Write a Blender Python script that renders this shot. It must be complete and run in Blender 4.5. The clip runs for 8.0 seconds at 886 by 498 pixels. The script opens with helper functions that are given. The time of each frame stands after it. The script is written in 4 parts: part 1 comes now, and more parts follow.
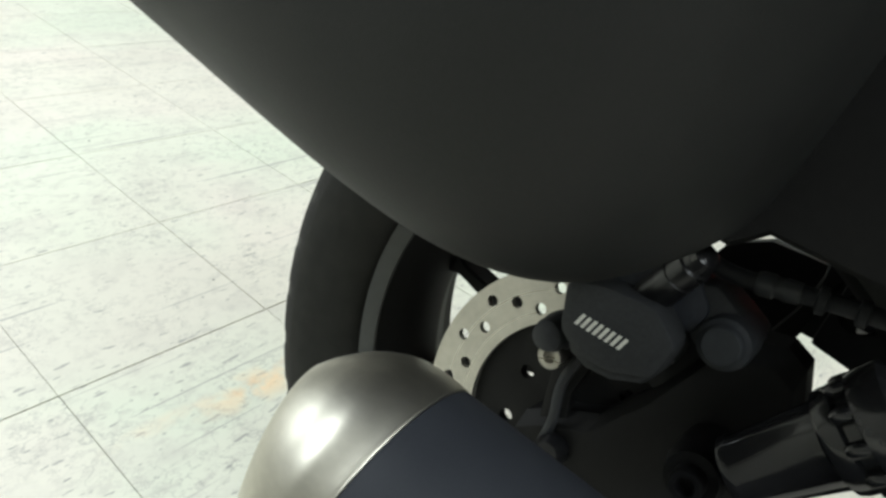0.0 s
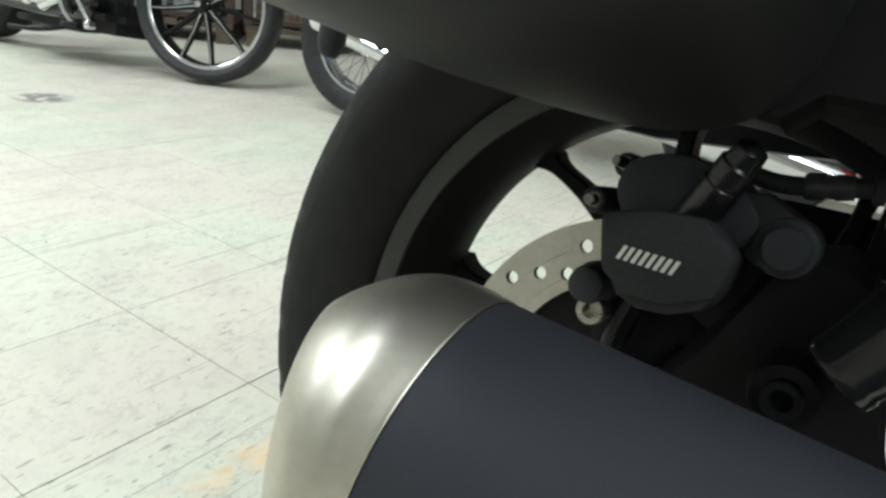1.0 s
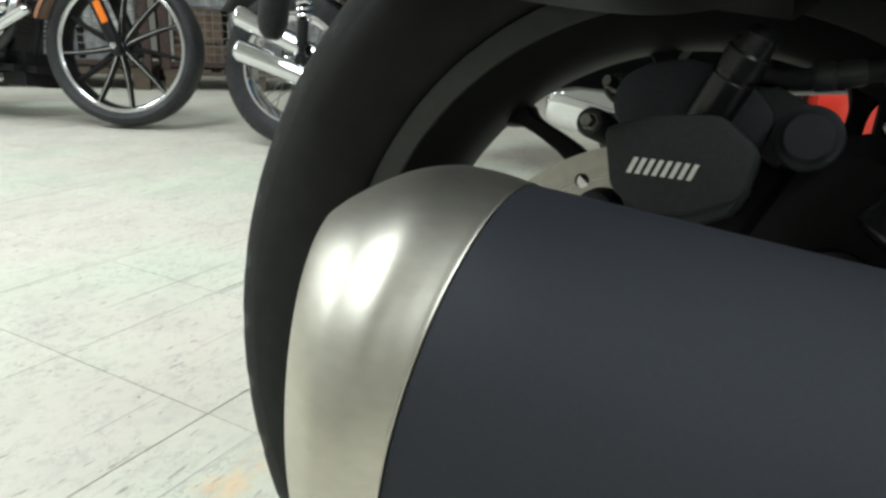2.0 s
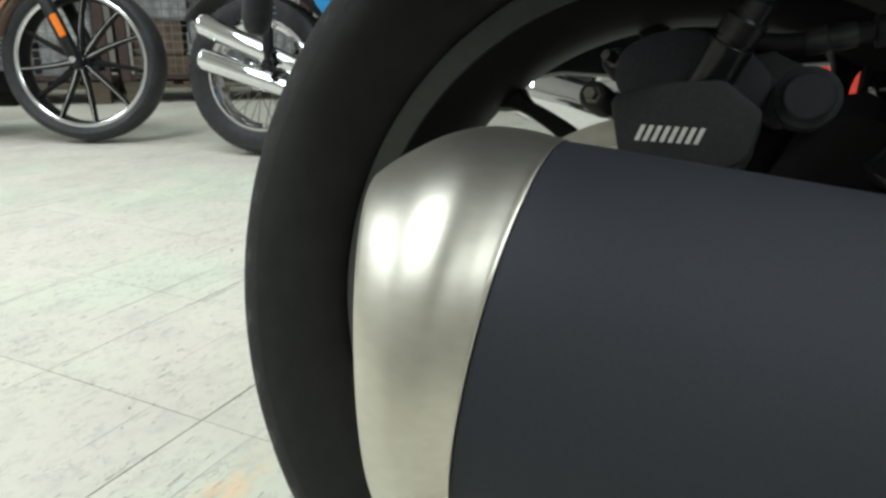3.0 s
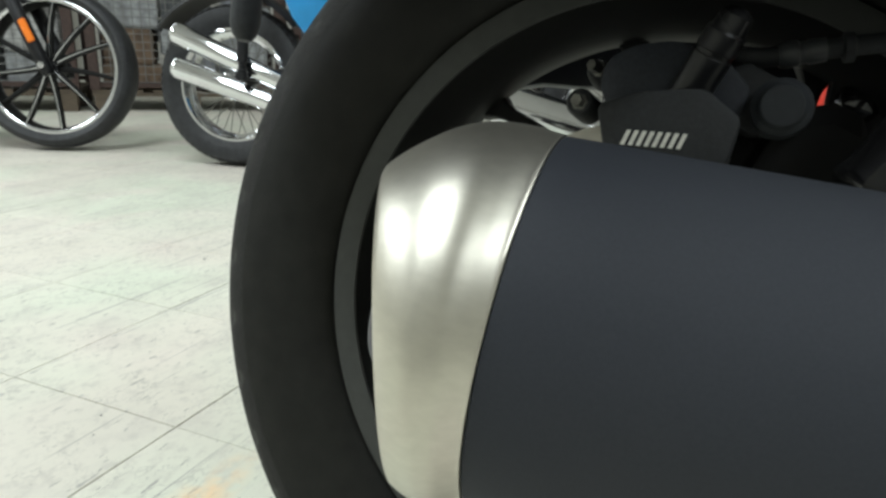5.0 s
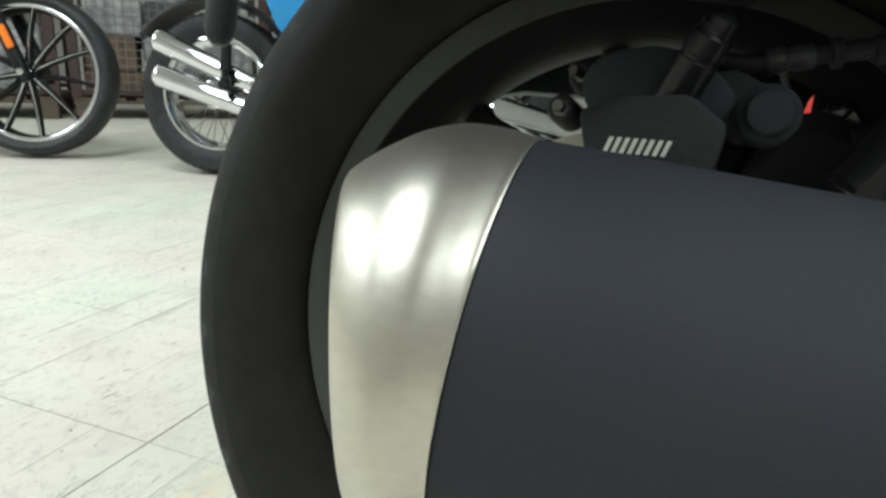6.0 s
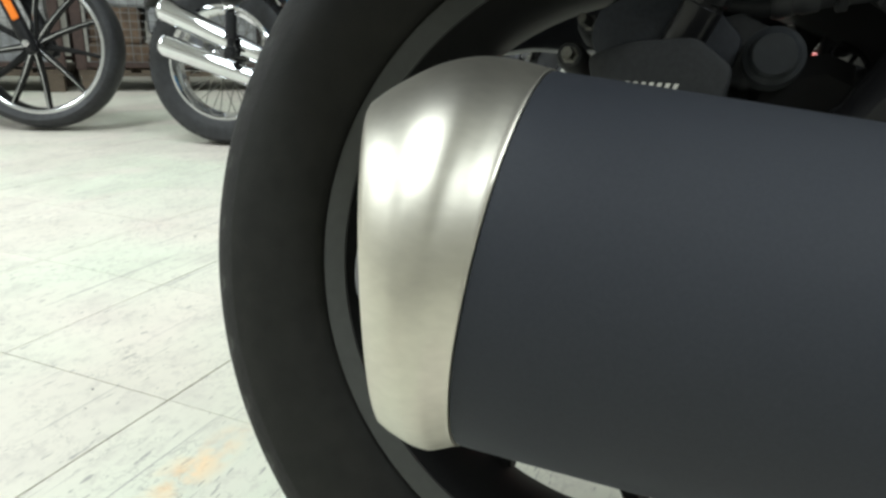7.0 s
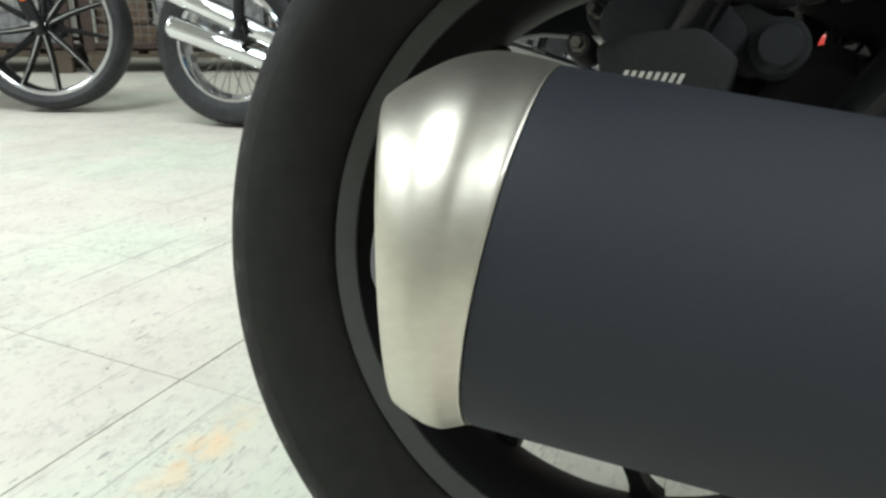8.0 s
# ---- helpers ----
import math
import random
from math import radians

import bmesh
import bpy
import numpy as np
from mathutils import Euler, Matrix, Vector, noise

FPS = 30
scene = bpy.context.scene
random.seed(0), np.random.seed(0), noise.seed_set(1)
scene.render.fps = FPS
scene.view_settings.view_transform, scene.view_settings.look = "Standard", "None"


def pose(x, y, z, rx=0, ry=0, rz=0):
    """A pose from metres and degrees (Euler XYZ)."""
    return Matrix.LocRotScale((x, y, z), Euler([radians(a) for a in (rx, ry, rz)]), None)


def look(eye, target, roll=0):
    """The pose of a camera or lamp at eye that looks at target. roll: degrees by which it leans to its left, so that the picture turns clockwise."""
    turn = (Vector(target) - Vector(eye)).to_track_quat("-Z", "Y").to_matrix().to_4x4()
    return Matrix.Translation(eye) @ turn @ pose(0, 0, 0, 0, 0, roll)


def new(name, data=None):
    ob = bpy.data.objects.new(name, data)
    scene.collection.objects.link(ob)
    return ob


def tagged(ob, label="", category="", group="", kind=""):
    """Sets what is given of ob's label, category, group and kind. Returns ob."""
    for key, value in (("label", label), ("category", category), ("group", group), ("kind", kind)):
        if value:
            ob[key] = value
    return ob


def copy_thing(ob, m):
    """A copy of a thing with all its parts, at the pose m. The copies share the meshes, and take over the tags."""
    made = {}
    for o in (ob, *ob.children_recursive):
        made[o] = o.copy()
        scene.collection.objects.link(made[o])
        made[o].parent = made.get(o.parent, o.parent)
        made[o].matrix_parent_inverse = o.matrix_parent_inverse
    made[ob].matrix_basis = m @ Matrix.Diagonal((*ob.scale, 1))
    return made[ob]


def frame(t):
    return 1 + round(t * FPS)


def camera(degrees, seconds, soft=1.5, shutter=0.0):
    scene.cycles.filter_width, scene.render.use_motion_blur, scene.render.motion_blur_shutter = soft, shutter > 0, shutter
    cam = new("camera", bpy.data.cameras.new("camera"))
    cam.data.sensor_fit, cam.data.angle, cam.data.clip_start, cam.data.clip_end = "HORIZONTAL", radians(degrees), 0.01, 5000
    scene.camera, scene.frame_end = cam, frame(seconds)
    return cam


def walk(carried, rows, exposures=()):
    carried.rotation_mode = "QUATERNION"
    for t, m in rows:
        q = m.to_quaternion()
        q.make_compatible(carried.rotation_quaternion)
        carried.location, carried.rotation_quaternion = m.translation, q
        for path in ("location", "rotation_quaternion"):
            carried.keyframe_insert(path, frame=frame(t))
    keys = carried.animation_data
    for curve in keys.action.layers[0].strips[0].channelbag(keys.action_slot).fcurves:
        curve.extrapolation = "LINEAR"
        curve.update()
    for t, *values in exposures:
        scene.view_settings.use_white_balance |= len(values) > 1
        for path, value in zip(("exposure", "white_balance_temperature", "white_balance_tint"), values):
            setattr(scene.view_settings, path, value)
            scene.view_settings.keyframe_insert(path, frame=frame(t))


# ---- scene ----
cam = camera(66.17, 8.0, soft=2.8)
PATH = [
    (0.0, (-0.2328, -0.6745, 0.6595), (0.4038, -0.2322, 0.2023), 12.23),
    (0.1, (-0.2332, -0.6751, 0.6559), (0.4172, -0.2343, 0.2170), 12.45),
    (0.2, (-0.2261, -0.6702, 0.6453), (0.4325, -0.2382, 0.2100), 11.80),
    (0.3, (-0.2267, -0.6673, 0.6332), (0.4252, -0.2332, 0.1898), 11.10),
    (0.4, (-0.2301, -0.6696, 0.6117), (0.4194, -0.2241, 0.1762), 10.53),
    (0.5, (-0.2298, -0.6730, 0.5951), (0.4084, -0.2153, 0.1555), 8.85),
    (0.6, (-0.2277, -0.6819, 0.5841), (0.4159, -0.2290, 0.1475), 8.15),
    (0.7, (-0.2285, -0.6922, 0.5718), (0.4406, -0.2511, 0.1621), 9.16),
    (0.8, (-0.2248, -0.6827, 0.5667), (0.4649, -0.2591, 0.1731), 9.16),
    (0.9, (-0.2381, -0.6728, 0.5692), (0.4561, -0.2334, 0.2019), 6.62),
    (1.0, (-0.2456, -0.6634, 0.5639), (0.4555, -0.2060, 0.2335), 6.50),
    (1.1, (-0.2458, -0.6636, 0.5528), (0.4625, -0.1983, 0.2499), 7.45),
    (1.2, (-0.2442, -0.6645, 0.5403), (0.4698, -0.2035, 0.2440), 7.95),
    (1.3, (-0.2350, -0.6664, 0.5329), (0.4837, -0.2139, 0.2350), 8.57),
    (1.4, (-0.2360, -0.6699, 0.5277), (0.4865, -0.2281, 0.2230), 8.20),
    (1.5, (-0.2262, -0.6653, 0.5221), (0.4962, -0.2284, 0.2103), 7.27),
    (1.6, (-0.2241, -0.6576, 0.5184), (0.5018, -0.2212, 0.2141), 6.54),
    (1.7, (-0.2304, -0.6499, 0.5208), (0.4993, -0.2166, 0.2213), 4.85),
    (1.8, (-0.2322, -0.6473, 0.5166), (0.4993, -0.2104, 0.2267), 4.44),
    (1.9, (-0.2353, -0.6376, 0.5107), (0.5075, -0.2194, 0.2220), 3.33),
    (2.0, (-0.2423, -0.6329, 0.5039), (0.5113, -0.2315, 0.2193), 2.52),
    (2.1, (-0.2449, -0.6279, 0.4977), (0.5130, -0.2371, 0.2101), 1.14),
    (2.2, (-0.2515, -0.6231, 0.4970), (0.5139, -0.2445, 0.2128), 0.98),
    (3.3, (-0.2684, -0.6122, 0.4843), (0.5041, -0.2447, 0.2047), 0.39),
    (3.5, (-0.2804, -0.6046, 0.4793), (0.4914, -0.2394, 0.1947), 0.96),
    (3.6, (-0.2855, -0.6030, 0.4803), (0.4901, -0.2383, 0.2054), 1.86),
    (3.8, (-0.2924, -0.6042, 0.4798), (0.4925, -0.2430, 0.2278), 3.42),
    (4.0, (-0.2872, -0.6092, 0.4865), (0.4972, -0.2496, 0.2305), 2.53),
    (4.2, (-0.2834, -0.6132, 0.4815), (0.5000, -0.2594, 0.2147), 1.83),
    (4.5, (-0.2860, -0.6112, 0.4827), (0.5002, -0.2678, 0.2109), 1.93),
    (4.7, (-0.2833, -0.6133, 0.4865), (0.5063, -0.2740, 0.2194), 1.68),
    (5.8, (-0.2724, -0.6049, 0.4865), (0.5314, -0.2842, 0.2394), 2.68),
    (5.9, (-0.2743, -0.6078, 0.4901), (0.5294, -0.2886, 0.2409), 2.33),
    (6.0, (-0.2618, -0.6107, 0.4823), (0.5435, -0.2928, 0.2364), 2.42),
    (6.2, (-0.2565, -0.6152, 0.4907), (0.5497, -0.3034, 0.2399), 2.10),
    (6.3, (-0.2560, -0.6161, 0.4938), (0.5509, -0.3070, 0.2419), 1.76),
    (6.5, (-0.2673, -0.6157, 0.4889), (0.5421, -0.3109, 0.2400), 2.09),
    (6.7, (-0.2723, -0.6142, 0.4874), (0.5336, -0.3039, 0.2340), 1.98),
    (6.8, (-0.2751, -0.6131, 0.4816), (0.5270, -0.2988, 0.2211), 1.81),
    (7.0, (-0.2787, -0.6141, 0.4719), (0.5134, -0.2931, 0.1899), 1.72),
    (7.2, (-0.2852, -0.6134, 0.4767), (0.4979, -0.2836, 0.1801), 1.27),
    (7.5, (-0.2855, -0.6110, 0.4728), (0.4962, -0.2771, 0.1772), 1.21),
    (7.7, (-0.2858, -0.6104, 0.4721), (0.4913, -0.2774, 0.1637), 0.41),
    (8.0, (-0.2872, -0.6157, 0.4768), (0.4945, -0.2901, 0.1720), 1.75),
]
walk(cam, [(t, look(e, g, r)) for t, e, g, r in PATH], exposures=[(0.0, 0.03), (0.5, 0.04), (1.0, 0.02), (1.5, -0.04), (2.0, 0.0), (4.0, -0.06), (4.5, -0.02), (6.0, 0.1), (6.5, 0.22), (7.5, 0.2), (8.0, 0.18)])

# ---- world and light: a closed showroom lit by ceiling fluorescents ----
world = bpy.data.worlds.new("world")
scene.world = world
world.use_nodes = True
world.node_tree.nodes["Background"].inputs[0].default_value = (0.75, 0.8, 0.85, 1)
world.node_tree.nodes["Background"].inputs[1].default_value = 0.02
CEIL = 3.2


def tube_light(x, y, turn, power, w=2.9, d=0.80):
    la = bpy.data.lights.new("ceiling_light", "AREA")
    la.shape, la.size, la.size_y, la.energy, la.color = "RECTANGLE", w, d, power, (0.915, 1.0, 1.025)
    ob = new("ceiling_light", la)
    ob.matrix_world = pose(x, y, CEIL - 0.03, 0, 0, turn)
    return ob


# row at x 2.7 is unseen, added as weak fill for the back
for lx, ly, watts in ((-0.6, -2.75, 98), (-0.6, 0.95, 104), (-0.6, 4.65, 178), (2.7, -2.75, 8), (2.7, 0.95, 7), (2.7, 4.65, 20)):
    tube_light(lx, ly, 0, watts)

# ---- materials ----


def material(name, color, rough=0.5, metal=0.0, scale=60.0, vary=0.15, bump=0.0, bscale=None, big=4.0, spec=0.5, coat=0.0, stretch=(1, 1, 1), rvary=0.1):
    """Principled surface with variation at two scales, in object space."""
    m = bpy.data.materials.new(name)
    m.use_nodes = True
    nt = m.node_tree
    b = nt.nodes["Principled BSDF"]
    b.inputs["Metallic"].default_value = metal
    b.inputs["Specular IOR Level"].default_value = spec
    b.inputs["Coat Weight"].default_value = coat
    tc = nt.nodes.new("ShaderNodeTexCoord")
    mp = nt.nodes.new("ShaderNodeMapping")
    mp.inputs["Scale"].default_value = stretch
    nt.links.new(tc.outputs["Object"], mp.inputs[0])
    n1 = nt.nodes.new("ShaderNodeTexNoise")
    n1.inputs["Scale"].default_value, n1.inputs["Detail"].default_value = scale, 4
    n2 = nt.nodes.new("ShaderNodeTexNoise")
    n2.inputs["Scale"].default_value, n2.inputs["Detail"].default_value = big, 3
    nt.links.new(mp.outputs[0], n1.inputs["Vector"])
    nt.links.new(mp.outputs[0], n2.inputs["Vector"])
    add = nt.nodes.new("ShaderNodeMath")
    add.operation = "ADD"
    nt.links.new(n1.outputs[0], add.inputs[0])
    nt.links.new(n2.outputs[0], add.inputs[1])
    cr = nt.nodes.new("ShaderNodeMapRange")
    cr.inputs["From Min"].default_value, cr.inputs["From Max"].default_value = 0.6, 1.4
    cr.inputs["To Min"].default_value, cr.inputs["To Max"].default_value = 1 - vary, 1 + vary
    nt.links.new(add.outputs[0], cr.inputs["Value"])
    mx = nt.nodes.new("ShaderNodeVectorMath")
    mx.operation = "SCALE"
    mx.inputs[0].default_value = color
    nt.links.new(cr.outputs[0], mx.inputs["Scale"])
    nt.links.new(mx.outputs[0], b.inputs["Base Color"])
    rr = nt.nodes.new("ShaderNodeMapRange")
    rr.inputs["From Min"].default_value, rr.inputs["From Max"].default_value = 0.3, 0.7
    rr.inputs["To Min"].default_value, rr.inputs["To Max"].default_value = max(0.03, rough - rvary), min(1, rough + rvary)
    nt.links.new(n2.outputs[0], rr.inputs["Value"])
    nt.links.new(rr.outputs[0], b.inputs["Roughness"])
    if bump:
        bp = nt.nodes.new("ShaderNodeBump")
        bp.inputs["Strength"].default_value, bp.inputs["Distance"].default_value = bump, 0.002
        n3 = nt.nodes.new("ShaderNodeTexNoise")
        n3.inputs["Scale"].default_value, n3.inputs["Detail"].default_value = bscale or scale, 3
        nt.links.new(mp.outputs[0], n3.inputs["Vector"])
        nt.links.new(n3.outputs[0], bp.inputs["Height"])
        nt.links.new(bp.outputs[0], b.inputs["Normal"])
    return m


RUBBER = material("tyre_rubber", (0.0100, 0.0099, 0.0084), 0.66, scale=60, vary=0.5, bump=0.12, bscale=500, big=9, spec=0.22)
# paler than RUBBER: the far tyres' lit grey sheen is in the colour
BGRUBBER = material("sheen_grey_rubber", (0.026, 0.027, 0.029), 0.5, scale=50, vary=0.45, bump=0.3, bscale=120, big=12, spec=0.3)
TREAD = material("tread_rubber", (0.0160, 0.0156, 0.0148), 0.7, scale=90, vary=0.3, bump=0.3, bscale=200, spec=0.22)
RIMBLACK = material("satin_black_rim", (0.0095, 0.0095, 0.0095), 0.6, scale=200, vary=0.2, spec=0.14)
STRIPE = material("grey_rim_tape", (0.050, 0.052, 0.049), 0.5, scale=150, vary=0.12, spec=0.22)
MUFF = material("matte_grey_muffler_coat", (0.0274, 0.0302, 0.0368), 0.62, metal=0.0, spec=0.16, scale=900, vary=0.12, bump=0.03, bscale=1400, big=12)
BRUSHED = material("brushed_stainless", (0.525, 0.502, 0.440), 0.40, metal=1.0, scale=170, vary=0.09, bump=0.012, bscale=420, big=14, stretch=(1, 1, 2), rvary=0.02)
PIPESTEEL = material("sooty_outlet_steel", (0.16, 0.16, 0.18), 0.45, metal=0.8, scale=160, vary=0.3)
BAG = material("matte_grey_pannier_plastic", (0.0114, 0.0117, 0.0112), 0.55, scale=700, vary=0.15, bump=0.10, bscale=1600, big=7, spec=0.22)
BLACKPAINT = material("satin_black_paint", (0.011, 0.0112, 0.0125), 0.45, scale=150, vary=0.3, spec=0.22)
CALBLUE = material("blue_black_cast_block", (0.033, 0.0365, 0.0450), 0.58, scale=400, vary=0.3, bump=0.12, bscale=700, spec=0.25)
CALBLACK = material("black_cast_caliper", (0.0310, 0.0325, 0.0345), 0.62, scale=400, vary=0.3, bump=0.12, bscale=700, spec=0.22)
GLOSS = material("gloss_black", (0.010, 0.010, 0.011), 0.14, scale=80, vary=0.2, coat=0.5)
SHOCKBLACK = material("glossy_black_shock_paint", (0.011, 0.011, 0.012), 0.12, scale=120, vary=0.3, spec=0.5, big=30, rvary=0.04)
SATIN = material("semi_gloss_black", (0.012, 0.012, 0.013), 0.30, scale=120, vary=0.2, spec=0.35)
FERRULE = material("dull_grey_crimped_steel", (0.055, 0.058, 0.062), 0.35, scale=200, vary=0.2, spec=0.4)
BOOT = material("rubber_boot", (0.033, 0.035, 0.038), 0.6, scale=200, vary=0.3, spec=0.22)
KNOB = material("grey_satin_cap", (0.029, 0.032, 0.036), 0.6, scale=200, vary=0.25, spec=0.25)
DISC = material("ground_steel_disc", (0.46, 0.44, 0.39), 0.36, metal=0.9, scale=150, vary=0.12, big=25)
wear = DISC.node_tree  # fine turned rings round the axle
wc, wm, wl, wn = (wear.nodes.new(k) for k in ("ShaderNodeTexCoord", "ShaderNodeMapping", "ShaderNodeVectorMath", "ShaderNodeTexNoise"))
wm.inputs["Location"].default_value, wm.inputs["Scale"].default_value = (0, 0, -0.3145), (1, 0, 1)
wl.operation, wn.noise_dimensions = "LENGTH", "1D"
wn.inputs["Scale"].default_value, wn.inputs["Detail"].default_value = 260, 3
ws = wear.nodes.new("ShaderNodeMapRange")
ws.inputs["From Min"].default_value, ws.inputs["From Max"].default_value = 0.3, 0.7
ws.inputs["To Min"].default_value, ws.inputs["To Max"].default_value = 0.26, 0.46
wear.links.new(wc.outputs["Object"], wm.inputs[0])
wear.links.new(wm.outputs[0], wl.inputs[0])
wear.links.new(wl.outputs["Value"], wn.inputs["W"])
wear.links.new(wn.outputs[0], ws.inputs["Value"])
wear.links.new(ws.outputs[0], wear.nodes["Principled BSDF"].inputs["Roughness"])
ZINC = material("zinc_bolt", (0.19, 0.187, 0.17), 0.35, metal=1.0, scale=300, vary=0.3)
CHROME = material("chrome", (0.72, 0.73, 0.75), 0.08, metal=1.0, scale=40, vary=0.05, rvary=0.03)
ALLOY = material("machined_alloy", (0.66, 0.67, 0.69), 0.18, metal=1.0, scale=90, vary=0.1)
WHITEPRINT = material("pale_print", (0.70, 0.69, 0.63), 0.55, scale=300, vary=0.15)
ORANGE = material("orange_reflector", (0.80, 0.20, 0.02), 0.25, scale=200, vary=0.1)
BLUE = material("bright_blue_paint", (0.01, 0.22, 0.50), 0.25, scale=60, vary=0.08, coat=0.5)
RED = material("red_paint", (0.55, 0.035, 0.02), 0.25, scale=60, vary=0.1, coat=0.6)
ENGINE = material("dark_engine_metal", (0.05, 0.05, 0.05), 0.4, metal=0.6, scale=60, vary=0.4)
WALLM = material("wall_paint", (0.42, 0.41, 0.37), 0.8, scale=20, vary=0.06, bump=0.1, bscale=80, big=1)
CEILM = material("ceiling_board", (0.50, 0.50, 0.49), 0.9, scale=30, vary=0.05, big=1)
PALLET = material("pallet_wood", (0.11, 0.085, 0.06), 0.8, scale=25, vary=0.35, stretch=(1, 8, 8))
RUST = material("rusty_brown_steel", (0.055, 0.032, 0.026), 0.7, scale=40, vary=0.4)
WIRE = material("galvanised_wire", (0.24, 0.24, 0.235), 0.45, metal=0.9, scale=60, vary=0.2)
CARTON = material("pale_wrapped_goods", (0.30, 0.30, 0.30), 0.55, scale=18, vary=0.6, big=9)
tint = CARTON.node_tree.nodes.new("ShaderNodeValToRGB")
tint.color_ramp.interpolation = "CONSTANT"
tint.color_ramp.elements[0].color = (0.30, 0.31, 0.32, 1)
for at, shade in ((0.25, (0.10, 0.095, 0.09)), (0.45, (0.22, 0.23, 0.26)), (0.6, (0.13, 0.085, 0.055)), (0.72, (0.42, 0.42, 0.41)), (0.86, (0.07, 0.075, 0.08)), (0.95, (0.15, 0.05, 0.045))):
    tint.color_ramp.elements.new(at).color = (*shade, 1)
which = CARTON.node_tree.nodes.new("ShaderNodeObjectInfo")
CARTON.node_tree.links.new(which.outputs["Random"], tint.inputs[0])
CARTON.node_tree.links.new(tint.outputs[0], next(n for n in CARTON.node_tree.nodes if n.type == "VECT_MATH").inputs[0])
COPPER = material("copper_brown_paint", (0.22, 0.075, 0.02), 0.3, scale=60, vary=0.15, coat=0.4)
NAVY = material("dark_navy_leather", (0.016, 0.018, 0.025), 0.5, scale=90, vary=0.3, bump=0.2)
GROUT = material("floor_joint", (0.14, 0.13, 0.12), 0.9, scale=120, vary=0.4)


def floor_material():
    """Worn marbled vinyl: pale body, grey flecks, scuffs, scratches and a rusty stain."""
    m = bpy.data.materials.new("worn_vinyl_tile")
    m.use_nodes = True
    nt = m.node_tree
    N, K = nt.nodes.new, nt.links.new
    b = nt.nodes["Principled BSDF"]
    geo = N("ShaderNodeNewGeometry")
    info = N("ShaderNodeObjectInfo")

    def span(v, a, c, lo=0.0, hi=1.0):
        r = N("ShaderNodeMapRange")
        r.inputs["From Min"].default_value, r.inputs["From Max"].default_value = a, c
        r.inputs["To Min"].default_value, r.inputs["To Max"].default_value = lo, hi
        K(v, r.inputs["Value"])
        return r.outputs[0]

    def noise_at(scale, detail=4, rough=0.5, stretch=(1, 1, 1), turn=0.0, shift=False, spin=0.0):
        mp = N("ShaderNodeMapping")
        mp.inputs["Scale"].default_value, mp.inputs["Rotation"].default_value = stretch, (0, 0, turn)
        K(geo.outputs["Position"], mp.inputs[0])
        if spin:
            rot = N("ShaderNodeCombineXYZ")
            K(span(info.outputs["Random"], 0.0, 1.0, turn, turn + spin), rot.inputs["Z"])
            K(rot.outputs[0], mp.inputs["Rotation"])
        if shift:
            sc = N("ShaderNodeVectorMath")
            sc.operation = "SCALE"
            sc.inputs[0].default_value = (37, 53, 0)
            K(info.outputs["Random"], sc.inputs["Scale"])
            K(sc.outputs[0], mp.inputs["Location"])
        n = N("ShaderNodeTexNoise")
        n.inputs["Scale"].default_value, n.inputs["Detail"].default_value, n.inputs["Roughness"].default_value = scale, detail, rough
        K(mp.outputs[0], n.inputs["Vector"])
        return n.outputs[0]

    def over(c1, c2, f):
        x = N("ShaderNodeMix")
        x.data_type = "RGBA"
        for s, v in ((x.inputs["Factor"], f), (x.inputs["A"], c1), (x.inputs["B"], c2)):
            if isinstance(v, tuple):
                s.default_value = (*v, 1)
            else:
                K(v, s)
        return x.outputs["Result"]

    def times(p, q):
        x = N("ShaderNodeMath")
        x.operation = "MULTIPLY"
        K(p, x.inputs[0])
        if isinstance(q, float):
            x.inputs[1].default_value = q
        else:
            K(q, x.inputs[1])
        return x.outputs[0]

    base = over((0.685, 0.645, 0.56), (0.645, 0.672, 0.555), span(noise_at(1.6, 2), 0.40, 0.60))
    base = over(base, (0.72, 0.635, 0.575), times(span(noise_at(2.3, 2, 0.5, (1, 1.4, 1), 0.7), 0.52, 0.66), 0.55))
    base = over(base, (0.55, 0.53, 0.475), span(info.outputs["Random"], 0.0, 1.0, 0.0, 0.16))
    turned = span(info.outputs["Random"], 0.49, 0.51)
    flip = N("ShaderNodeMix")
    flip.data_type = "FLOAT"
    K(turned, flip.inputs["Factor"])
    K(noise_at(40, 6, 0.68, (1, 1.5, 1), 0.4, True, 3.0), flip.inputs["A"])
    K(noise_at(40, 6, 0.68, (1, 1.5, 1), 1.97, True, 3.0), flip.inputs["B"])
    base = over(base, (0.45, 0.42, 0.385), times(span(flip.outputs["Result"], 0.51, 0.62), 0.37))
    base = over(base, (0.46, 0.43, 0.395), times(span(noise_at(9, 6, 0.7, (1, 1.3, 1), 0.9, True, 4.0), 0.50, 0.68), 0.36))
    base = over(base, (0.24, 0.23, 0.225), times(span(noise_at(27, 2, 0.5, (1, 4.2, 1), 0.75, True, 9.0), 0.675, 0.705), 0.68))
    base = over(base, (0.20, 0.195, 0.195), times(span(noise_at(38, 2, 0.5, (1, 4.8, 1), 2.2, True, 17.0), 0.690, 0.72), 0.68))
    for turn, lim in ((0.62, 0.742), (2.05, 0.750), (1.75, 0.752)):  # long thin drag scratches
        base = over(base, (0.33, 0.315, 0.30), times(span(noise_at(1.7, 1, 0.4, (1, 95, 1), turn), lim - 0.02, lim - 0.008), 0.8))
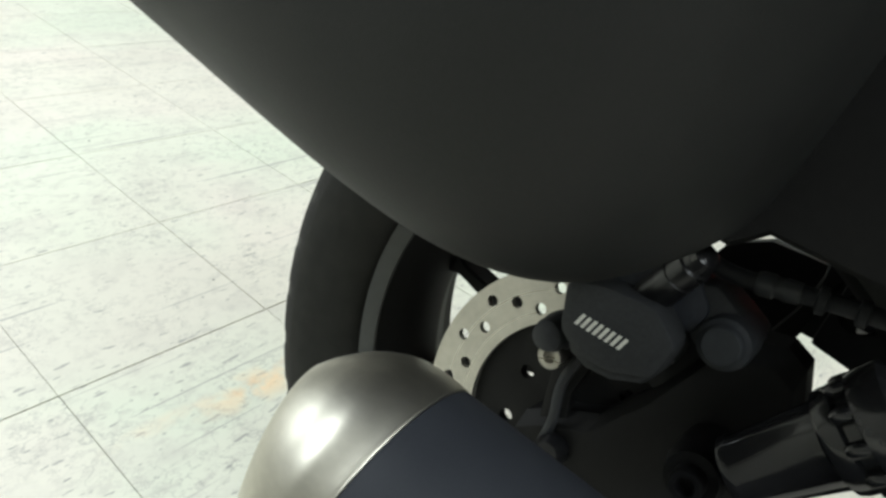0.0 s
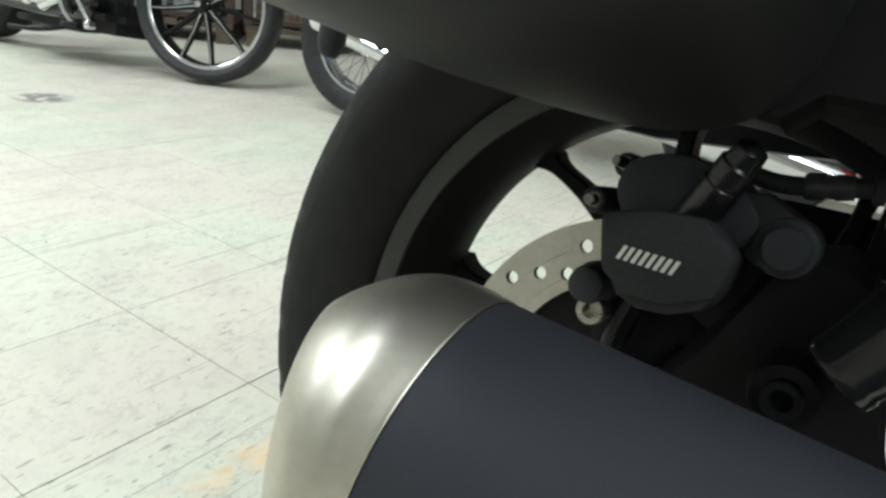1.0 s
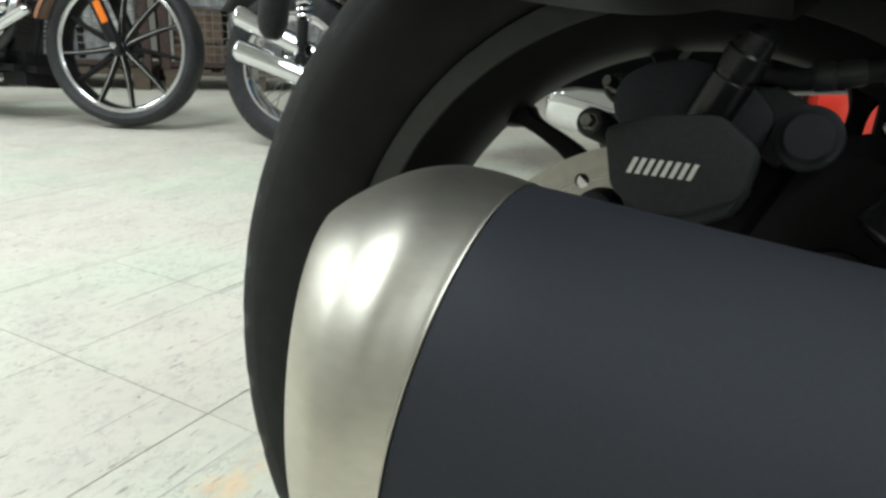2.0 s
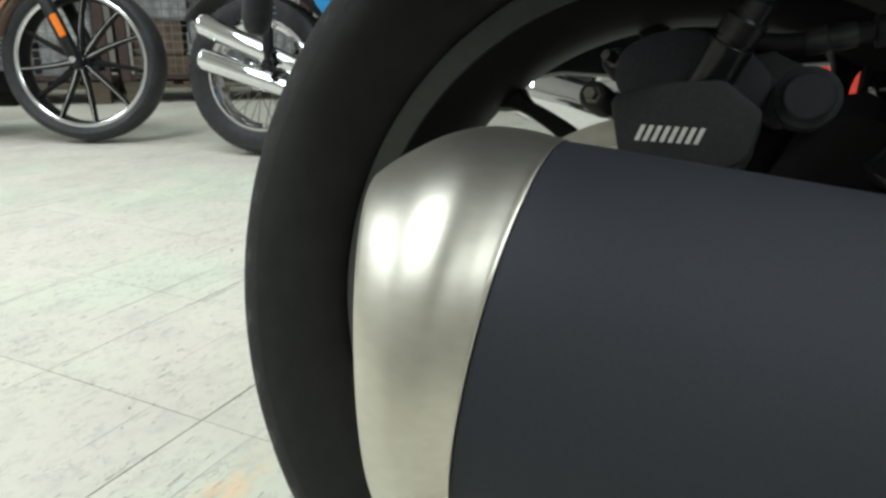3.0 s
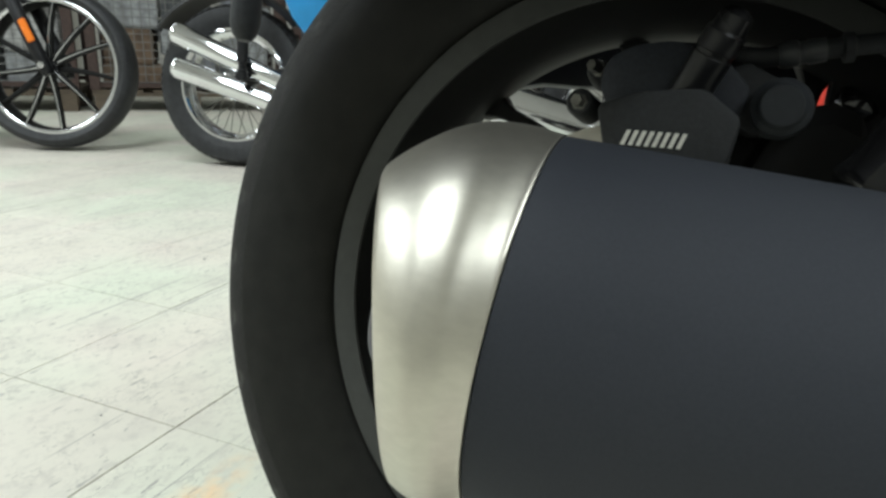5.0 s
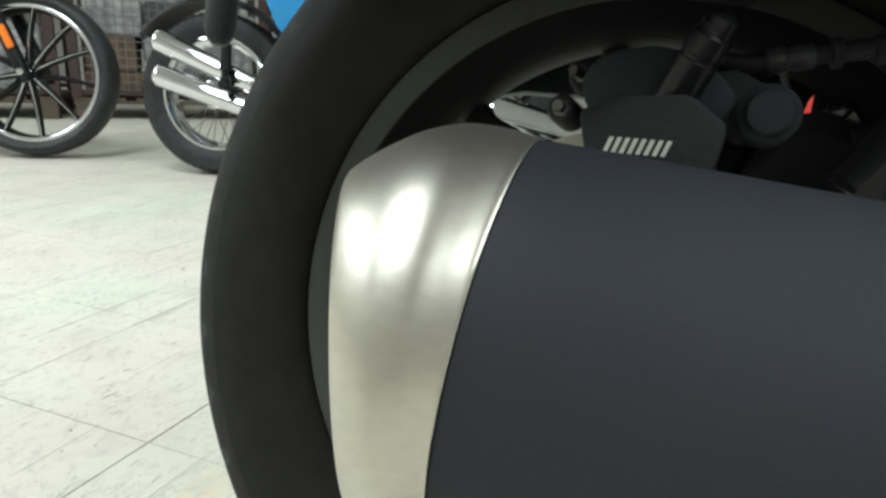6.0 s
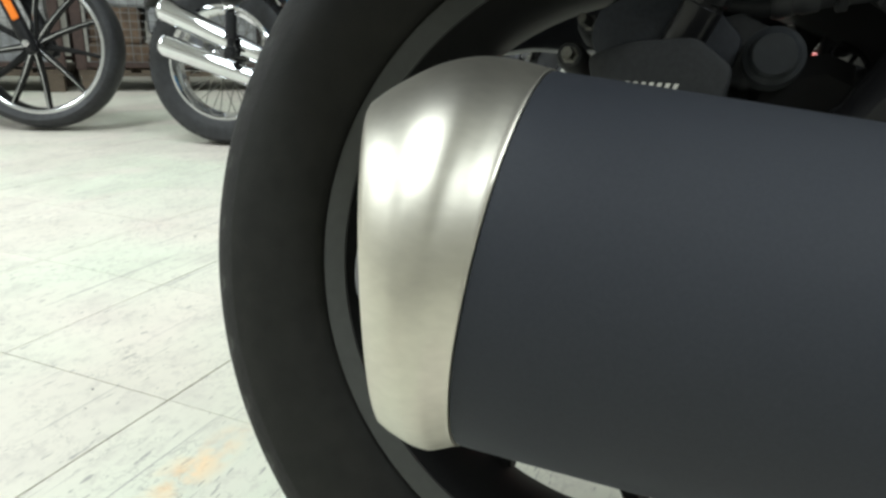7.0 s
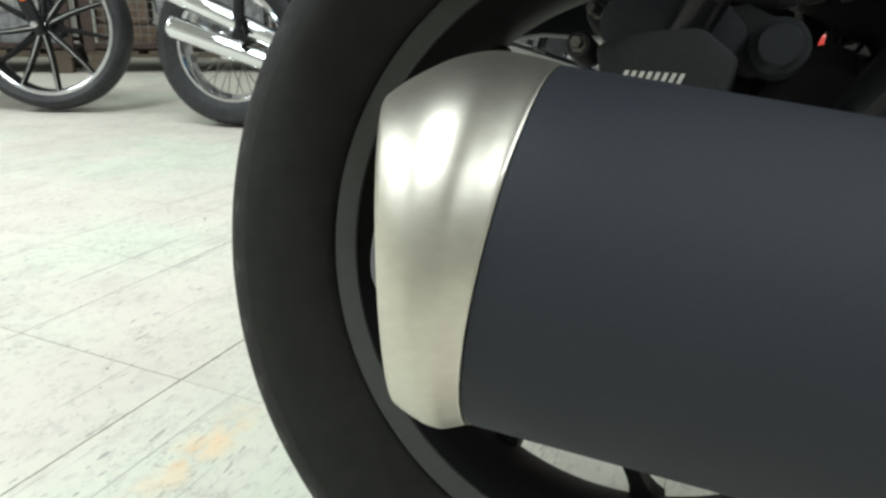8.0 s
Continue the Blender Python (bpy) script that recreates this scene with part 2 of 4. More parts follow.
    for sc, turn in ((19, 0.3), (42, 1.1)):  # wandering scuff lines, in patches
        off = N("ShaderNodeMath")
        off.operation = "SUBTRACT"
        off.inputs[1].default_value = 0.5
        K(noise_at(sc, 3, 0.55, (1, 1.5, 1), turn, True, 5.0), off.inputs[0])
        mag = N("ShaderNodeMath")
        mag.operation = "ABSOLUTE"
        K(off.outputs[0], mag.inputs[0])
        base = over(base, (0.25, 0.24, 0.235), times(times(span(mag.outputs[0], 0.020, 0.003), span(noise_at(7, 3, 0.6, (1, 1, 1), turn), 0.48, 0.60)), 0.34))
    base = over(base, (0.27, 0.26, 0.25), times(span(noise_at(2.2, 1, 0.4, (1, 60, 1), 1.3), 0.735, 0.75), 0.5))
    base = over(base, (0.07, 0.065, 0.065), span(noise_at(58, 1, 0.4), 0.80, 0.815))
    # rust-coloured stain on the floor by the wheel
    for at, squash, reach, tone, amount in (((0.205, -0.128, 0), (0.75, 2.3, 0), 0.085, (0.84, 0.60, 0.36), 0.75), ((0.185, -0.122, 0), (1.0, 3.2, 0), 0.032, (0.62, 0.38, 0.18), 0.5), ((0.075, -0.113, 0), (0.7, 4.0, 0), 0.065, (0.80, 0.62, 0.44), 0.35)):
        sub = N("ShaderNodeVectorMath")
        sub.operation = "SUBTRACT"
        sub.inputs[1].default_value = at
        K(geo.outputs["Position"], sub.inputs[0])
        stretchy = N("ShaderNodeVectorMath")
        stretchy.operation = "MULTIPLY"
        stretchy.inputs[1].default_value = squash
        K(sub.outputs[0], stretchy.inputs[0])
        ln = N("ShaderNodeVectorMath")
        ln.operation = "LENGTH"
        K(stretchy.outputs[0], ln.inputs[0])
        stain = times(span(ln.outputs["Value"], reach, reach * 0.2), span(noise_at(26, 4, 0.6), 0.40, 0.60))
        base = over(base, tone, times(stain, amount))
    sm = N("ShaderNodeVectorMath")
    sm.operation = "DISTANCE"
    sm.inputs[1].default_value = (1.0, 1.985, 0)
    K(geo.outputs["Position"], sm.inputs[0])
    base = over(base, (0.17, 0.16, 0.17), times(times(span(sm.outputs["Value"], 0.11, 0.07), span(noise_at(22, 3), 0.40, 0.48)), 0.85))
    K(base, b.inputs["Base Color"])
    K(span(noise_at(6, 4), 0.3, 0.7, 0.35, 0.6), b.inputs["Roughness"])
    bp = N("ShaderNodeBump")
    bp.inputs["Strength"].default_value, bp.inputs["Distance"].default_value = 0.12, 0.002
    K(noise_at(40, 4), bp.inputs["Height"])
    K(bp.outputs[0], b.inputs["Normal"])
    return m


TILE = floor_material()

# ---- building helpers ----


def finish(bm, name, mat, smooth=True, angle=40):
    bmesh.ops.recalc_face_normals(bm, faces=bm.faces)
    me = bpy.data.meshes.new(name)
    if smooth:
        for f in bm.faces:
            f.smooth = True
        for e in bm.edges:
            if len(e.link_faces) == 2 and e.calc_face_angle(0) > radians(angle):
                e.smooth = False
    bm.to_mesh(me)
    bm.free()
    me.materials.append(mat)
    return me


def part(name, bm, mat, parent=None, label="", smooth=True, angle=40):
    ob = new(name, finish(bm, name, mat, smooth, angle))
    if parent:
        ob.parent = parent
    if label:
        tagged(ob, label)
    return ob


def loft(rings, closed=True, cap=(True, True), bm=None):
    """Skin through rings of equal count."""
    bm = bm or bmesh.new()
    vs = [[bm.verts.new(p) for p in r] for r in rings]
    n = len(vs[0])
    for a, b in zip(vs, vs[1:]):
        for i in range(n if closed else n - 1):
            j = (i + 1) % n
            bm.faces.new((a[i], a[j], b[j], b[i]))
    if cap[0]:
        bm.faces.new(vs[0][::-1])
    if cap[1]:
        bm.faces.new(vs[-1])
    return bm


def frame_of(d):
    d = Vector(d).normalized()
    u = d.cross(Vector((0, 0, 1)) if abs(d.z) < 0.9 else Vector((1, 0, 0))).normalized()
    return d, u, d.cross(u)


def circle(c, d, r, n=20):
    _, u, v = frame_of(d)
    return [Vector(c) + r * (math.cos(2 * math.pi * i / n) * u + math.sin(2 * math.pi * i / n) * v) for i in range(n)]


def rod(p, q, stations, n=20, bm=None):
    """Turned part from p to q; stations: (way along 0..1, radius)."""
    p, q = Vector(p), Vector(q)
    return loft([circle(p.lerp(q, s), q - p, r, n) for s, r in stations], bm=bm)


def hose(points, r, n=10, steps=6, bm=None):
    """Round tube along a smooth line through points."""
    P = [Vector(p) for p in points]
    P = [2 * P[0] - P[1]] + P + [2 * P[-1] - P[-2]]
    line = []
    for i in range(1, len(P) - 2):
        for k in range(steps):
            t = k / steps
            a, b, c, d = P[i - 1:i + 3]
            line.append(0.5 * (2 * b + (c - a) * t + (2 * a - 5 * b + 4 * c - d) * t * t + (3 * b - a - 3 * c + d) * t ** 3))
    line.append(P[-2])
    rings, u = [], None
    for i, c in enumerate(line):
        d = (line[min(i + 1, len(line) - 1)] - line[max(i - 1, 0)]).normalized()
        u = (u - d * u.dot(d)).normalized() if u else frame_of(d)[1]
        v = d.cross(u)
        rad = r if not callable(r) else r(i / (len(line) - 1))
        rings.append([c + rad * (math.cos(2 * math.pi * k / n) * u + math.sin(2 * math.pi * k / n) * v) for k in range(n)])
    return loft(rings, bm=bm)


def lathe(profile, n=96, centre=(0, 0, 0), closed=True, bm=None):
    """Turns (y, r) pairs about the y axis through centre."""
    bm = bm or bmesh.new()
    cx, cy, cz = centre
    vs = [[bm.verts.new((cx + r * math.cos(2 * math.pi * i / n), cy + y, cz + r * math.sin(2 * math.pi * i / n))) for y, r in profile] for i in range(n)]
    k = len(profile)
    for i in range(n):
        a, b = vs[i], vs[(i + 1) % n]
        for j in range(k if closed else k - 1):
            bm.faces.new((a[j], a[(j + 1) % k], b[(j + 1) % k], b[j]))
    return bm


def plate(outline, holes, y0, y1, bevel=0.0):
    """Flat part in the xz plane from y0 to y1 with real holes."""
    bm = bmesh.new()
    edges = []
    for loop in [outline] + list(holes):
        vs = [bm.verts.new((x, y0, z)) for x, z in loop]
        edges += [bm.edges.new((vs[i], vs[(i + 1) % len(vs)])) for i in range(len(vs))]
    bmesh.ops.triangle_fill(bm, edges=edges, use_beauty=True, use_dissolve=False)
    ext = bmesh.ops.extrude_face_region(bm, geom=list(bm.faces))
    bmesh.ops.translate(bm, vec=(0, y1 - y0, 0), verts=[g for g in ext["geom"] if isinstance(g, bmesh.types.BMVert)])
    if bevel:
        rim = [e for e in bm.edges if len(e.link_faces) == 2 and e.calc_face_angle(0) > 0.9]
        bmesh.ops.bevel(bm, geom=rim, offset=bevel, segments=2, profile=0.6, affect="EDGES")
    return bm


def box(c, s, bevel=0.004, rot=None, bm=None):
    b2 = bmesh.new()
    bmesh.ops.create_cube(b2, size=1.0, matrix=Matrix.Diagonal((*s, 1)))
    if bevel:
        bmesh.ops.bevel(b2, geom=b2.edges[:], offset=bevel, segments=2, affect="EDGES")
    m = Matrix.Translation(c) @ (rot or Matrix.Identity(4))
    bmesh.ops.transform(b2, matrix=m, verts=b2.verts)
    return b2


def rounded(outline, rad, n=5):
    """Outline with its corners turned round."""
    pts = [Vector(p) for p in outline]
    out = []
    for i, p in enumerate(pts):
        u, v = pts[i - 1] - p, pts[(i + 1) % len(pts)] - p
        k = min(rad, 0.45 * u.length, 0.45 * v.length)
        a, b = p + u.normalized() * k, p + v.normalized() * k
        for q in range(n):
            t = q / (n - 1)
            out.append(tuple(a * (1 - t) ** 2 + p * 2 * t * (1 - t) + b * t * t))
    return out


def ring2d(c, r, n=16):
    return [(c[0] + r * math.cos(2 * math.pi * i / n), c[1] + r * math.sin(2 * math.pi * i / n)) for i in range(n)]


def thing(name, m, label, category, group=""):
    e = new(name)
    e.matrix_world = m
    e.empty_display_size = 0.1
    return tagged(e, label, category, group)


# ---- the near motorcycle: rear end, standing over on its side stand ----
BIKE = pose(0.1443, -0.5690, 0.0022, 0, 0, -89.87) @ pose(0, 0, 0, -13.09)
bike = thing("motorcycle", BIKE, "dark grey motorcycle with black wheel and matte grey muffler", "motorcycle")
AX = 0.3145  # axle height
HUB = Vector((0, 0, AX))


def at_wheel(r, deg, y=0.0):
    return Vector((r * math.cos(radians(deg)), y, AX + r * math.sin(radians(deg))))


# rim: barrel and two flanges, as one turned section
RIMP = [(-0.076, 0.2175), (-0.080, 0.2165), (-0.0805, 0.208), (-0.077, 0.200), (-0.066, 0.195), (-0.05, 0.1905), (-0.037, 0.187), (-0.022, 0.1875), (-0.004, 0.1885), (0.010, 0.195), (0.025, 0.207), (0.042, 0.2135),
        (0.046, 0.2155), (0.0455, 0.2225), (0.040, 0.223), (0.025, 0.214), (0.010, 0.203), (-0.004, 0.1965), (-0.022, 0.1955), (-0.037, 0.196), (-0.055, 0.214)]
wheel = part("wheel", lathe(RIMP, 128, HUB), RIMBLACK, bike, "satin black cast rim")
part("rim_stripe", lathe([(-0.0812, 0.2172), (-0.0820, 0.2165), (-0.0824, 0.2075), (-0.0812, 0.2000), (-0.0788, 0.2000), (-0.0795, 0.2095)], 128, HUB), STRIPE, wheel, "grey tape stripe round the rim")
TYREP = [(-0.080, 0.2185), (-0.086, 0.224), (-0.0905, 0.238), (-0.0940, 0.2555), (-0.0952, 0.272), (-0.0942, 0.290), (-0.0890, 0.3020), (-0.080, 0.3125), (-0.064, 0.3200), (-0.04, 0.3235), (0, 0.3245)]
TYREP = TYREP + [(-y, r) for y, r in TYREP[-2:1:-1]] + [(0.074, 0.2345), (0.050, 0.2260), (0.042, 0.2245), (-0.06, 0.2165)]


def grounded(bm):
    """Flattens the contact patch on the floor."""
    for v in bm.verts:
        w = BIKE @ v.co
        if w.z < 0.001:
            w.z = 0.001
            v.co = BIKE.inverted() @ w
    return bm


tyre = part("tyre", grounded(lathe(TYREP, 160, HUB)), RUBBER, wheel, "worn black rubber tyre")
NT = 360  # tread band over both shoulders, with slanted sipes cut in
tread_rows = [(-0.0938, 0.2915), (-0.0912, 0.3000), (-0.0878, 0.3070), (-0.0840, 0.3116), (-0.078, 0.3168), (-0.064, 0.3216), (-0.04, 0.3250), (0, 0.3262), (0.04, 0.3250), (0.064, 0.3216), (0.078, 0.3168), (0.0840, 0.3116), (0.0878, 0.3070)]
band = bmesh.new()
grid = []
random.seed(2)
for k in range(NT):
    col = []
    for q, (y, r) in enumerate(tread_rows):
        cut = 0.0002 * random.random()
        if q in (2, 3, 9, 10) and k % 9 in (1, 2):
            cut = 0.004
        col.append(band.verts.new(at_wheel(r - cut, 360 / NT * k, y)))
    grid.append(col)
for k in range(NT):
    for q in range(len(tread_rows) - 1):
        band.faces.new((grid[k][q], grid[k][q + 1], grid[(k + 1) % NT][q + 1], grid[(k + 1) % NT][q]))
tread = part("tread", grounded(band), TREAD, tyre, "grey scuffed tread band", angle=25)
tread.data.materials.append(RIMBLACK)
for i, f in enumerate(tread.data.polygons):  # shade inside the moulded grooves, painted on as black faces
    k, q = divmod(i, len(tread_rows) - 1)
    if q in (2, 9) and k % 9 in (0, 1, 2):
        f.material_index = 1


def spoke(deg, skew=0.0):
    """One blade of the cast wheel, from hub to barrel, with a raised rib."""
    bm = bmesh.new()
    rings = []
    for s in (0, 0.08, 0.2, 0.45, 0.7, 0.78, 0.84, 0.89, 0.93, 0.965, 1.0):
        r = 0.045 + s * 0.147
        w = 0.0050 + 0.0062 * (1 - s) + 0.010 * max(0, (s - 0.84) / 0.16) ** 3 + 0.008 * max(0, 1 - s / 0.2) ** 2
        yo = -0.012
        d = deg - skew * (1 - s)
        c = at_wheel(r, d)
        t = Vector((-math.sin(radians(d)), 0, math.cos(radians(d))))
        rings.append([c + t * w + Vector((0, yo + 0.0025, 0)), c + t * (w - 0.0018) + Vector((0, yo, 0)), c - t * (w - 0.0018) + Vector((0, yo, 0)), c - t * w + Vector((0, yo + 0.0025, 0)),
                      c - t * w * 0.8 + Vector((0, yo + 0.030, 0)), c + t * w * 0.8 + Vector((0, yo + 0.030, 0))])
    return loft(rings, bm=bm)


for a, skew in ((100, -6), (135.5, 22), (172, -6), (207.5, 22), (244, -6), (279.5, 22), (316, -6), (351.5, 22), (28, -6), (63.5, 22)):
    part("spoke", spoke(a, skew), RIMBLACK, wheel, angle=25)
part("hub", lathe([(-0.075, 0.012), (-0.075, 0.040), (-0.060, 0.048), (-0.02, 0.052), (0.05, 0.05), (0.07, 0.04), (0.07, 0.012)], 48, HUB), RIMBLACK, wheel)
# brake disc with drilled holes
HOLE_R = (0.1025, 0.089, 0.0975, 0.1065, 0.095, 0.104, 0.092, 0.102)
holes = [ring2d((HOLE_R[k % 8] * math.cos(radians(117.5 + 10.15 * k)), AX + HOLE_R[k % 8] * math.sin(radians(117.5 + 10.15 * k))), 0.0043, 14) for k in range(35)]
disc = part("brake_disc", plate(ring2d((0, AX), 0.1174, 120), [ring2d((0, AX), 0.0795, 90)] + holes, -0.1075, -0.1025), DISC, wheel, "drilled steel brake disc", angle=30)
slots = [ring2d((0.052 * math.cos(radians(a)), AX + 0.052 * math.sin(radians(a))), 0.005, 12) for a in range(20, 380, 45)]
part("disc_carrier", plate(ring2d((0, AX), 0.080, 80), [ring2d((0, AX), 0.016, 24)] + slots, -0.102, -0.094, 0.0008), RIMBLACK, disc, "black disc carrier")

# muffler: oval can with a brushed end cap
MS, MA, MB, MG = Vector((-0.0163, -0.2906, 0.3366)), 0.0654, 0.0640, -0.2353
yaw_m, pit_m = 0.1052, -0.0676
MX = Vector((math.cos(pit_m) * math.cos(yaw_m), math.cos(pit_m) * math.sin(yaw_m), math.sin(pit_m)))
MV = Vector((0, 0, 1)).cross(MX).normalized()
MW = MX.cross(MV)
MV, MW = math.cos(0.0247) * MV + math.sin(0.0247) * MW, -math.sin(0.0247) * MV + math.cos(0.0247) * MW
LC = 0.0431


def can_ring(s, k=1.0, n=96, tilt=0.0):
    out = []
    for i in range(n):
        c, d = math.cos(2 * math.pi * i / n), math.sin(2 * math.pi * i / n)
        v, w = MA * k * c, MB * k * d * (1 if d > 0 else 1 + 0.035 * d * d)
        out.append(MS + MX * (s + tilt * (0.0195 * v + 0.0414 * w)) + MV * v + MW * w)
    return out


def smooth_at(knots, f, c):
    """Cubic through the knots, so that the pressed steel bends without creases."""
    q = max(i for i in range(len(knots) - 1) if knots[i][0] <= f)

    def slope(i):
        i0, i1 = max(i - 1, 0), min(i + 1, len(knots) - 1)
        return (knots[i1][c] - knots[i0][c]) / (knots[i1][0] - knots[i0][0])

    h = knots[q + 1][0] - knots[q][0]
    t = (f - knots[q][0]) / h
    return (knots[q][c] * (2 * t ** 3 - 3 * t * t + 1) + knots[q + 1][c] * (3 * t * t - 2 * t ** 3)
            + slope(q) * h * (t ** 3 - 2 * t * t + t) + slope(q + 1) * h * (t ** 3 - t * t))


def cap_ring(f, k=1.0, grow=0.0, n=96):
    """Section of the end cap at f from the seam (0) to the slash-cut end (1)."""
    knots = ((0.0, 1.0, 1.0), (0.2, 1.026, 1.026), (0.4, 1.0326, 1.0326), (0.6, 0.994, 0.996), (0.75, 0.9392, 0.9392), (0.9, 0.842, 0.868), (1.0, 0.7506, 0.806))
    ka, kb = smooth_at(knots, f, 1), smooth_at(knots, f, 2)
    out = []
    for i in range(n):
        c, d = math.cos(2 * math.pi * i / n), math.sin(2 * math.pi * i / n)
        v, w = (MA * ka + grow) * k * c, (MB * kb + grow) * k * d * (1 if d > 0 else 1 + 0.035 * d * d * (1 - f))
        s = (1 - f) * (0.0195 * v + 0.0414 * w) + f * (-LC - 0.2731 * v - 0.2183 * w)
        out.append(MS + MX * s + MV * (v - 0.0159 * f * f) + MW * (w - 0.0085 * f * f))
    return out


muffler = part("muffler", loft([can_ring(0.0002, 0.96, tilt=1), can_ring(0.0004, 0.992, tilt=1), can_ring(0.0012, 0.995, tilt=1)] + [can_ring(s, 0.997 + MG * s) for s in (0.02, 0.08, 0.15, 0.22, 0.30, 0.38)]
               + [can_ring(0.43, 0.80), can_ring(0.47, 0.55), can_ring(0.50, 0.40), can_ring(0.66, 0.36)]), MUFF, bike, "matte dark grey muffler can")
CAPR = [cap_ring(0.0, 0.96), cap_ring(0.0, 0.999), cap_ring(0.01, 1.002)] + [cap_ring(f) for f in [0.03 * q for q in range(1, 33)] + [0.985]] + [cap_ring(1.0, 0.985), cap_ring(1.0, 0.93)]
endc = sum(cap_ring(1.0), Vector()) / 96
CAPR += [[p + MX * 0.004 for p in cap_ring(1.0, 0.80)], [p + MX * 0.010 for p in cap_ring(1.0, 0.40)]]
cap = part("end_cap", loft(CAPR, cap=(False, True)), BRUSHED, muffler, "brushed stainless end cap", angle=35)
part("speck", rod((-0.0210, -0.3583, 0.3500), (-0.02052, -0.36008, 0.35045), [(0, 0.0006), (0.88, 0.0006), (0.89, 0.0003)], 12), PIPESTEEL, cap, "small dark speck")
outlet = bmesh.new()
oc = endc + MX * 0.006 + MW * 0.005
loft([circle(oc + MX * 0.02, MX, 0.0212, 40), circle(oc - MX * 0.0056, MX, 0.0212, 40), circle(oc - MX * 0.0062, MX, 0.0204, 40), circle(oc - MX * 0.0056, MX, 0.0190, 40), circle(oc + MX * 0.03, MX, 0.0190, 40)], bm=outlet)
part("outlet_pipe", outlet, PIPESTEEL, muffler, "dark steel outlet pipe")

# rear brake caliper
CALO = [(-0.026, 0.432), (-0.004, 0.440), (0.026, 0.443), (0.045, 0.429), (0.041, 0.406), (0.018, 0.3955), (-0.002, 0.3945), (-0.018, 0.403)]
caliper = part("brake_caliper", plate(rounded(CALO, 0.005), [], -0.163, -0.112, 0.0045), CALBLACK, bike, "black cast brake caliper")
part("caliper_skirt", plate([(-0.0165, 0.4045), (0.0415, 0.4075), (0.036, 0.3985), (0.020, 0.3905), (0.004, 0.3885), (-0.008, 0.3925)], [], -0.1585, -0.114, 0.004), CALBLACK, caliper, "rounded caliper underside")
part("piston_block", plate(rounded([(-0.031, 0.446), (-0.028, 0.461), (-0.014, 0.469), (0.006, 0.472), (0.030, 0.466), (0.048, 0.448), (0.044, 0.430), (-0.022, 0.430)], 0.006), [], -0.138, -0.085, 0.004), CALBLUE, caliper)
# plain slanted bars in place of the maker's name
for k in range(8):
    x0, zl, zh = -0.0108 + k * 0.0039, 0.4117, 0.4193
    part("mark", plate([(x0, zl), (x0 + 0.0021, zl), (x0 + 0.0047, zh), (x0 + 0.0026, zh)], [], -0.1637, -0.1628), WHITEPRINT, caliper, smooth=False)


def bolt(c, r=0.006, h=0.007, parent=None, mat=ZINC, d=(0, -1, 0)):
    c, d = Vector(c), Vector(d).normalized()
    bm = rod(c - d * 0.002, c + d * h, [(0, r * 1.35), (0.22, r * 1.35), (0.23, r), (0.9, r), (1, r * 0.85)], 6)
    return part("bolt", bm, mat, parent, smooth=False)


part("bolt_boss", rod((-0.0401, -0.105, 0.436), (-0.0401, -0.137, 0.436), [(0, 0.0085), (0.9, 0.0080), (1, 0.0065)], 20), CALBLACK, caliper)
bolt((-0.0401, -0.137, 0.436), 0.0036, 0.008, caliper)
part("bolt_boss", rod((-0.036, -0.09, 0.458), (-0.036, -0.112, 0.459), [(0, 0.008), (0.9, 0.0075), (1, 0.006)], 20), CALBLACK, caliper)
bolt((-0.0365, -0.112, 0.4595), 0.0036, 0.009, caliper, d=(-0.35, -0.9, 0.1))
part("pin_boot", rod((-0.026, -0.118, 0.391), (-0.026, -0.156, 0.391), [(0, 0.011), (0.3, 0.0125), (0.35, 0.010), (0.5, 0.0125), (0.6, 0.0105), (0.8, 0.011), (0.95, 0.0095), (1, 0.005)], 24), BOOT, caliper, "black rubber slide pin boot")
part("bleed_cap", rod((0.014, -0.138, 0.436), (0.037, -0.158, 0.482), [(0, 0.0105), (0.55, 0.0105), (0.56, 0.0098), (0.60, 0.0098), (0.61, 0.0105), (0.78, 0.0102), (0.80, 0.0088), (0.95, 0.0080), (1, 0.004)], 28), SATIN, caliper, "glossy black bleeder cap")
part("piston_cap", rod((0.062, -0.112, 0.439), (0.062, -0.152, 0.438), [(0, 0.0145), (0.6, 0.0148), (0.78, 0.0148), (0.86, 0.0142), (0.90, 0.0118), (0.93, 0.0114), (0.96, 0.0112), (1, 0.0098), (1, 0.001)], 32), KNOB, caliper, "grey rubber piston cap")
part("knob_arm", plate([(0.030, 0.458), (0.045, 0.462), (0.074, 0.448), (0.074, 0.432), (0.050, 0.425), (0.034, 0.432)], [], -0.135, -0.095, 0.004), CALBLACK, caliper)
part("brake_hose", hose([(0.030, -0.122, 0.470), (0.044, -0.118, 0.468), (0.062, -0.116, 0.470), (0.095, -0.114, 0.477), (0.16, -0.11, 0.486), (0.24, -0.10, 0.49)], 0.0052), BOOT, bike, "black rubber brake hose")
part("hose_ferrule", rod((0.058, -0.116, 0.4695), (0.080, -0.115, 0.4740), [(0, 0.006), (0.1, 0.0072), (0.4, 0.0072), (0.45, 0.006), (0.6, 0.006), (0.65, 0.0068), (1, 0.0062)], 16), FERRULE, bike)

